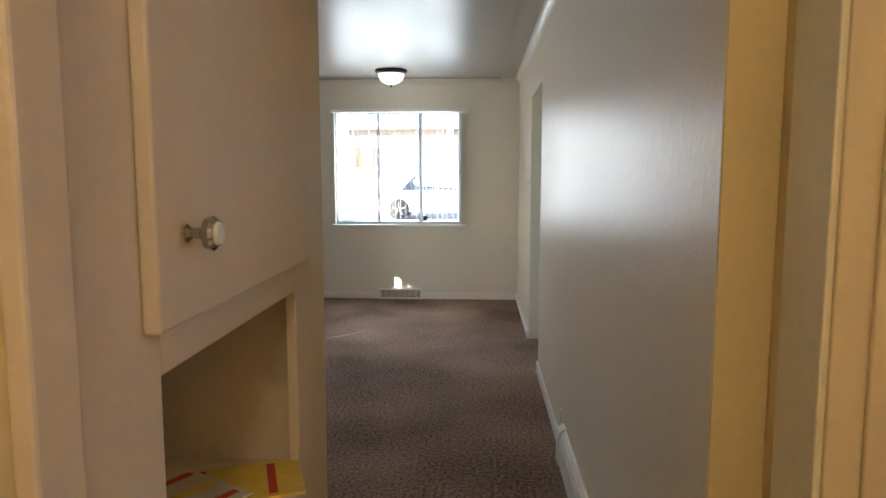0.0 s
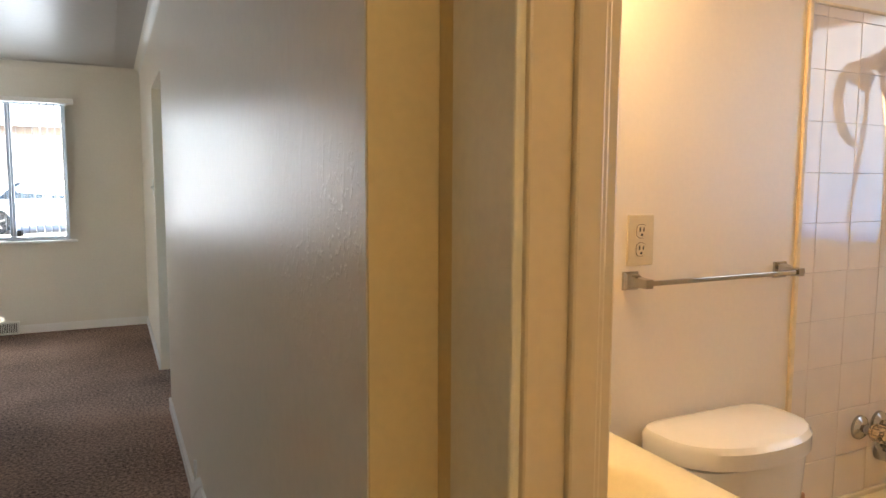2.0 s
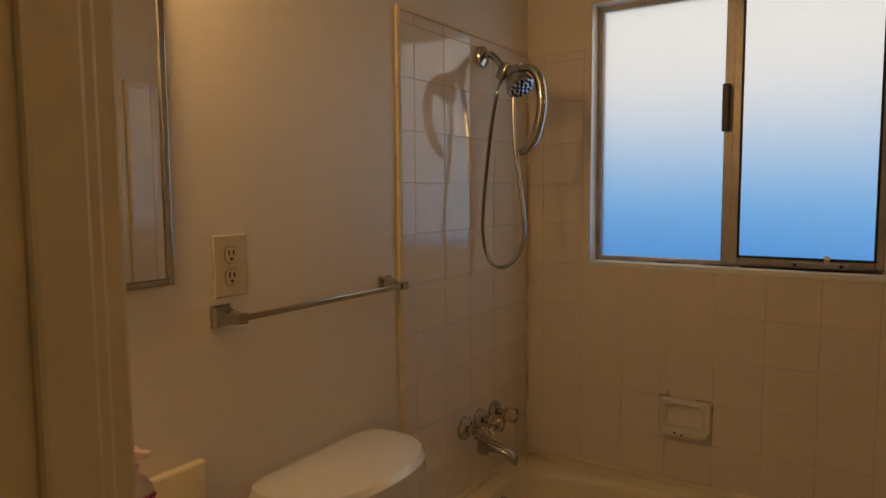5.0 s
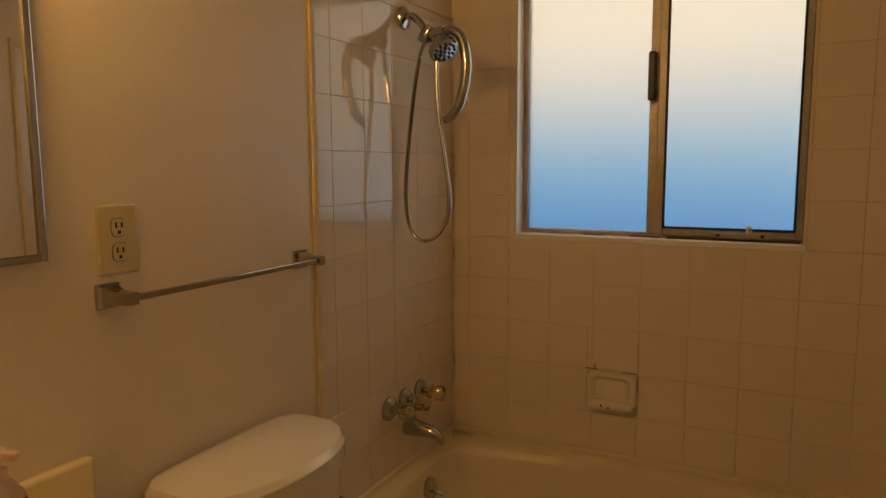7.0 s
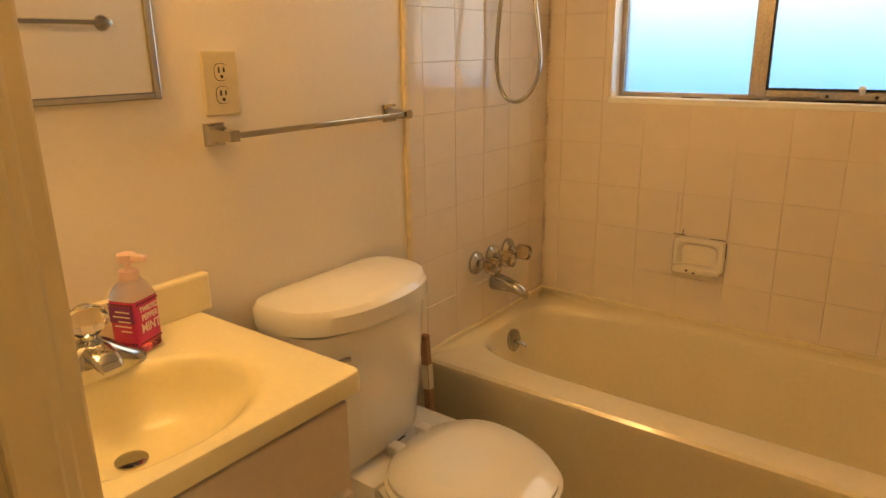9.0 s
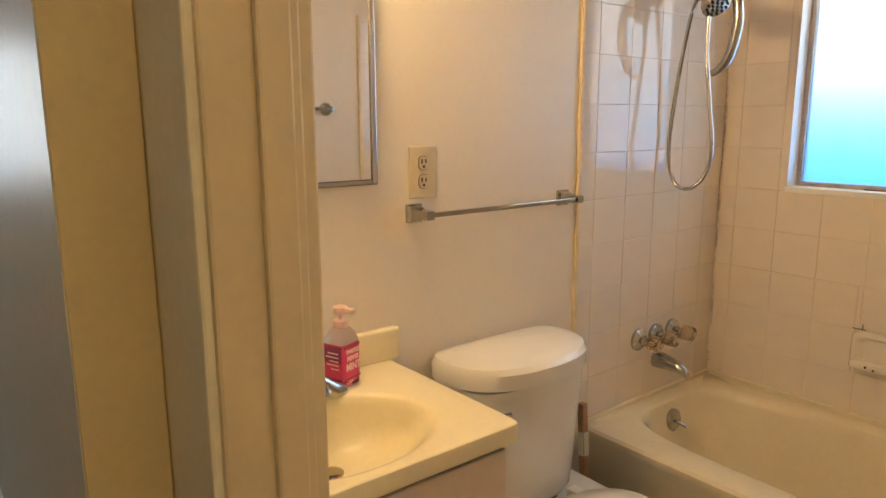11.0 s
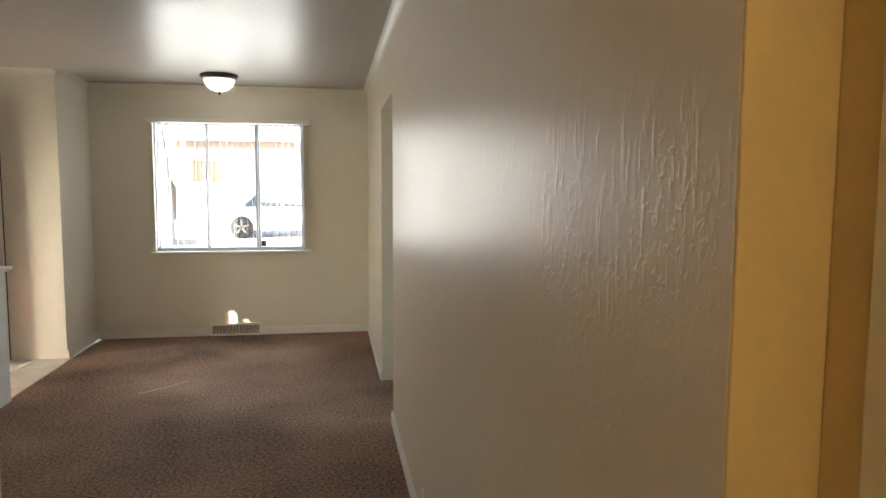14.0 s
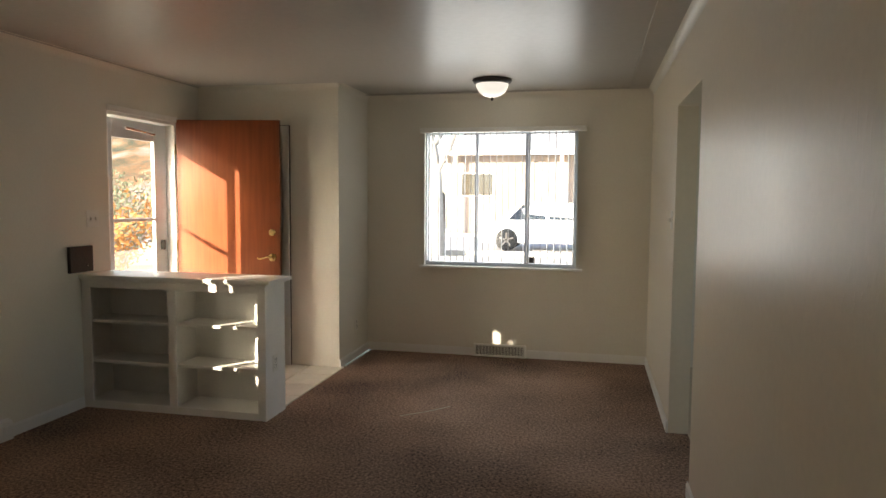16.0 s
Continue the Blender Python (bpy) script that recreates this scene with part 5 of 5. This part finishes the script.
def tree(x, y, h, lean, leaves, leafmat, label, seed):
    rnd = random.Random(seed)
    t = thing("tree", x, y, GZ, label, "tree")
    bm = bmesh.new()
    tips = []

    def limb(p, way, length, r, level):
        pts, rad = [p], [r]
        for k in range(5):
            way = (way + Vector((rnd.uniform(-0.16, 0.16), rnd.uniform(-0.16, 0.16), 0.05))).normalized()
            pts.append(pts[-1] + way * length / 5)
            rad.append(r * (1 - 0.13 * (k + 1)))
        tube(bm, pts, rad, 8 if level < 2 else 5)
        if level < 3:
            for k in range(4 if level == 0 else 3):
                a = rnd.uniform(0, 2 * math.pi)
                limb(pts[rnd.choice((3, 4, 5))], (way + Vector((math.cos(a), math.sin(a), 0.35)) * 0.85).normalized(), length * 0.62, rad[4] * 0.62, level + 1)
        else:
            tips.extend(pts[2:])

    limb(Vector((x, y, GZ)), Vector((lean, 0, 1)).normalized(), h * 0.42, h * 0.035, 0)
    part("trunk", bm, BARK, t, "grey-brown bark", True)
    verts, faces = [], []
    for _ in range(leaves):
        c = rnd.choice(tips) + Vector((rnd.gauss(0, 0.22), rnd.gauss(0, 0.22), rnd.gauss(0, 0.22)))
        u = Vector((rnd.gauss(0, 1), rnd.gauss(0, 1), rnd.gauss(0, 1))).normalized() * 0.07
        v = u.orthogonal().normalized() * 0.04
        i = len(verts)
        verts += [c - u, c + v, c + u, c - v]
        faces.append((i, i + 1, i + 2, i + 3))
    if leaves:
        me = bpy.data.meshes.new("crown")
        me.from_pydata(verts, [], faces)
        me.materials.append(leafmat)
        part("crown", me, leafmat, t, "sparse leaves")


tree(-3.6, 19.2, 8.5, 0.12, 150, RUST, "bare street tree with a few brown leaves", 3)
tree(-13, 30, 8, -0.1, 2500, SAGE, "street tree with sparse grey-green leaves", 5)


def bush(x, y, r, h, count, leafmat, label, seed):
    rnd = random.Random(seed)
    t = thing("shrub", x, y, GZ, label, "shrub")
    bm = bmesh.new()
    verts, faces = [], []
    for _ in range(16):
        a, q = rnd.uniform(0, 6.28), rnd.uniform(0.2, 0.9)
        end = Vector((x + q * r * math.cos(a), y + q * r * math.sin(a), GZ + h * rnd.uniform(0.6, 1.0)))
        base = Vector((x + 0.1 * math.cos(a), y + 0.1 * math.sin(a), GZ))
        tube(bm, [base, base.lerp(end, 0.5) + Vector((0, 0, 0.1)), end], [0.015, 0.01, 0.004], 5)
        for _ in range(count // 16):
            f = rnd.uniform(0.25, 1.05)
            c = base.lerp(end, f) + Vector((rnd.gauss(0, 0.12), rnd.gauss(0, 0.12), rnd.gauss(0, 0.1)))
            u = Vector((rnd.gauss(0, 1), rnd.gauss(0, 1), rnd.gauss(0, 1))).normalized() * 0.045
            v = u.orthogonal().normalized() * 0.025
            i = len(verts)
            verts += [c - u, c + v, c + u, c - v]
            faces.append((i, i + 1, i + 2, i + 3))
    part("branches", bm, BARK, t)
    me = bpy.data.meshes.new("leaves")
    me.from_pydata(verts, [], faces)
    me.materials.append(leafmat)
    part("leaves", me, leafmat, t)


def hillside():
    """A rough slope of dry grass, rust scrub and grey rock beyond the entry."""
    m = material("hill_scrub", (0.13, 0.11, 0.09), 0.95, vary=0.3, scale=0.6, fine=5, bump=0.7, depth=0.05)
    n, l = m.node_tree.nodes, m.node_tree.links
    tex, blot, ramp = n.new("ShaderNodeTexCoord"), n.new("ShaderNodeTexNoise"), n.new("ShaderNodeValToRGB")
    blot.inputs["Scale"].default_value, blot.inputs["Detail"].default_value = 0.9, 6
    ramp.color_ramp.elements[0].position, ramp.color_ramp.elements[0].color = 0.36, (0.05, 0.055, 0.035, 1)
    ramp.color_ramp.elements[1].position, ramp.color_ramp.elements[1].color = 0.66, (0.20, 0.19, 0.18, 1)
    e = ramp.color_ramp.elements.new(0.5)
    e.color = (0.17, 0.10, 0.05, 1)
    l.new(tex.outputs["Object"], blot.inputs["Vector"]), l.new(blot.outputs[0], ramp.inputs[0])
    l.new(ramp.outputs[0], n["Principled BSDF"].inputs["Base Color"])
    rnd = random.Random(31)
    cols, rows = 40, 22
    verts, faces = [], []
    for j in range(rows + 1):
        for i in range(cols + 1):
            u, v = i / cols, j / rows
            rise = GZ - 0.3 + 6.5 * v ** 0.8 * math.sin(math.pi * min(max(u, 0.0), 1.0)) ** 0.4
            verts.append((-34 + 28 * u + 6 * v * (u - 0.5) - 4 * v, 21 + 7 * u + 12 * v, rise + rnd.uniform(-0.22, 0.22) * v))
    for j in range(rows):
        for i in range(cols):
            k = j * (cols + 1) + i
            faces.append((k, k + 1, k + cols + 2, k + cols + 1))
    me = bpy.data.meshes.new("hillside")
    me.from_pydata(verts, [], faces)
    me.materials.append(m)
    tagged(new("hillside", me), "dry scrubby slope with rust and grey patches", "hillside", kind="structure")


hillside()
for bx, by, r, h, mt, sd, lb in ((-7.5, 11.5, 1.1, 1.5, RUST, 11, "rust-brown autumn shrub on dry lawn"), (-9.5, 14.5, 1.4, 1.8, SAGE, 12, "grey-green leafy shrub on dry lawn"), (-8.6, 15.5, 1.3, 1.6, RUST, 13, "rust-brown autumn shrub on dry lawn"), (-11.5, 17.5, 1.6, 2.1, SAGE, 14, "grey-green leafy shrub on dry lawn"), (-10.0, 13.0, 1.0, 1.3, RUST, 15, "rust-brown autumn shrub on dry lawn")):
    bush(bx, by, r, h, 1400, mt, lb, sd)


# ---------- pieces: tiles ----------
def wall_tiles(wall, origin, u, nrm, us, zs, holes, thick=0.0026, gap=0.001):
    """Glazed tiles as pieces on a grout bed; holes: (u0, u1, z0, z1) left free."""
    o, u, nrm = Vector(origin), Vector(u), Vector(nrm)
    m = Matrix(((*u, 0), (0, 0, 1, 0), (*nrm, 0), (0, 0, 0, 1))).transposed()
    m.translation = o
    kinds = {}
    for a, b in zip(us, us[1:]):
        for c, d in zip(zs, zs[1:]):
            cells = [(a, b, c, d)]
            for h0, h1, h2, h3 in holes:
                out = []
                for a_, b_, c_, d_ in cells:
                    if b_ <= h0 or a_ >= h1 or d_ <= h2 or c_ >= h3:
                        out.append((a_, b_, c_, d_))
                        continue
                    for s in ((a_, h0, c_, d_), (h1, b_, c_, d_), (max(a_, h0), min(b_, h1), c_, h2), (max(a_, h0), min(b_, h1), h3, d_)):
                        if s[1] - s[0] > 0.012 and s[3] - s[2] > 0.012:
                            out.append(s)
                cells = out
            for a_, b_, c_, d_ in cells:
                key = (round(b_ - a_, 3), round(d_ - c_, 3))
                if key not in kinds:
                    w, h = key[0] / 2 - gap / 2, key[1] / 2 - gap / 2
                    e = 0.0011
                    kinds[key] = mesh_of("tile", loft(bmesh.new(), [[(-w, -h, 0), (w, -h, 0), (w, h, 0), (-w, h, 0)], [(-w, -h, thick - e), (w, -h, thick - e), (w, h, thick - e), (-w, h, thick - e)], [(-w + e, -h + e, thick), (w - e, -h + e, thick), (w - e, h - e, thick), (-w + e, h - e, thick)]], cap0=False), TILE)
                t = part("tile", kinds[key], TILE, wall)
                t.matrix_basis = m @ pose((a_ + b_) / 2, (c_ + d_) / 2, 0.0, random.uniform(-0.2, 0.2), random.uniform(-0.2, 0.2), 0)


zs = [0.4695 + 0.1345 * k for k in range(11)] + [1.843]
bed = 0.003
part("tile_grout", boxes((2.352, 3.086, 2.0 - bed, 2.0005, 0.465, zs[-1])), GROUT, bath_north, "tan grout")
part("tile_grout", boxes((3.09 - bed, 3.0905, 0.423, 0.942, 0.465, zs[-1]), (3.09 - bed, 3.0905, 1.775, 1.997, 0.465, zs[-1]), (3.09 - bed, 3.0905, 0.942, 1.775, 0.465, 1.1475)), GROUT, bath_east, "tan grout")
part("tile_grout", boxes((2.598, 3.086, 0.4195, 0.42 + bed, 0.465, zs[-1])), GROUT, bath_south, "tan grout")
part("tile_edge", boxes((2.336, 2.3525, 1.991, 2.0005, 0.0, 1.852), (2.352, 3.083, 1.991, 2.0005, 1.843, 1.852), bevel=0.003), CAULK, bath_north, "yellowed edge strip of the tiling")
part("tile_edge", boxes((2.581, 2.5985, 0.4195, 0.431, 0.0, 1.845), bevel=0.003), CAULK, bath_south, "yellowed edge strip of the tiling")
cols = [2.353, 2.413] + [2.413 + 0.143 * k for k in range(1, 5)] + [3.083]
wall_tiles(bath_north, (0, 2.0 - bed + 0.0005, 0), (1, 0, 0), (0, -1, 0), cols, zs, [])
wall_tiles(bath_south, (0, 0.42 + bed - 0.0005, 0), (-1, 0, 0), (0, 1, 0), sorted(-c for c in [2.599] + cols[3:]), zs, [])
rows_y = [-1.989] + [-(1.9345 - 0.1405 * k) for k in range(11)] + [-0.43]
wall_tiles(bath_east, (3.09 - bed + 0.0005, 0, 0), (0, -1, 0), (-1, 0, 0), rows_y, zs, [(-1.775, -0.942, 1.15, 2.2), (-1.5275, -1.3715, 0.629, 0.741)])

me_t = mesh_of("tile", loft(bmesh.new(), [[(-0.1465, -0.1465, 0), (0.1465, -0.1465, 0), (0.1465, 0.1465, 0), (-0.1465, 0.1465, 0)], [(-0.1465, -0.1465, 0.007), (0.1465, -0.1465, 0.007), (0.1465, 0.1465, 0.007), (-0.1465, 0.1465, 0.007)], [(-0.1435, -0.1435, 0.009), (0.1435, -0.1435, 0.009), (0.1435, 0.1435, 0.009), (-0.1435, 0.1435, 0.009)]], cap0=False), FLOORTILE)
for i in range(5):
    for j in range(4):
        t = part("tile", me_t, FLOORTILE, entry_floor)
        t.matrix_basis = pose(-1.555 - 0.152 - 0.304 * i, 5.953 + 0.152 + 0.304 * j, -0.006)
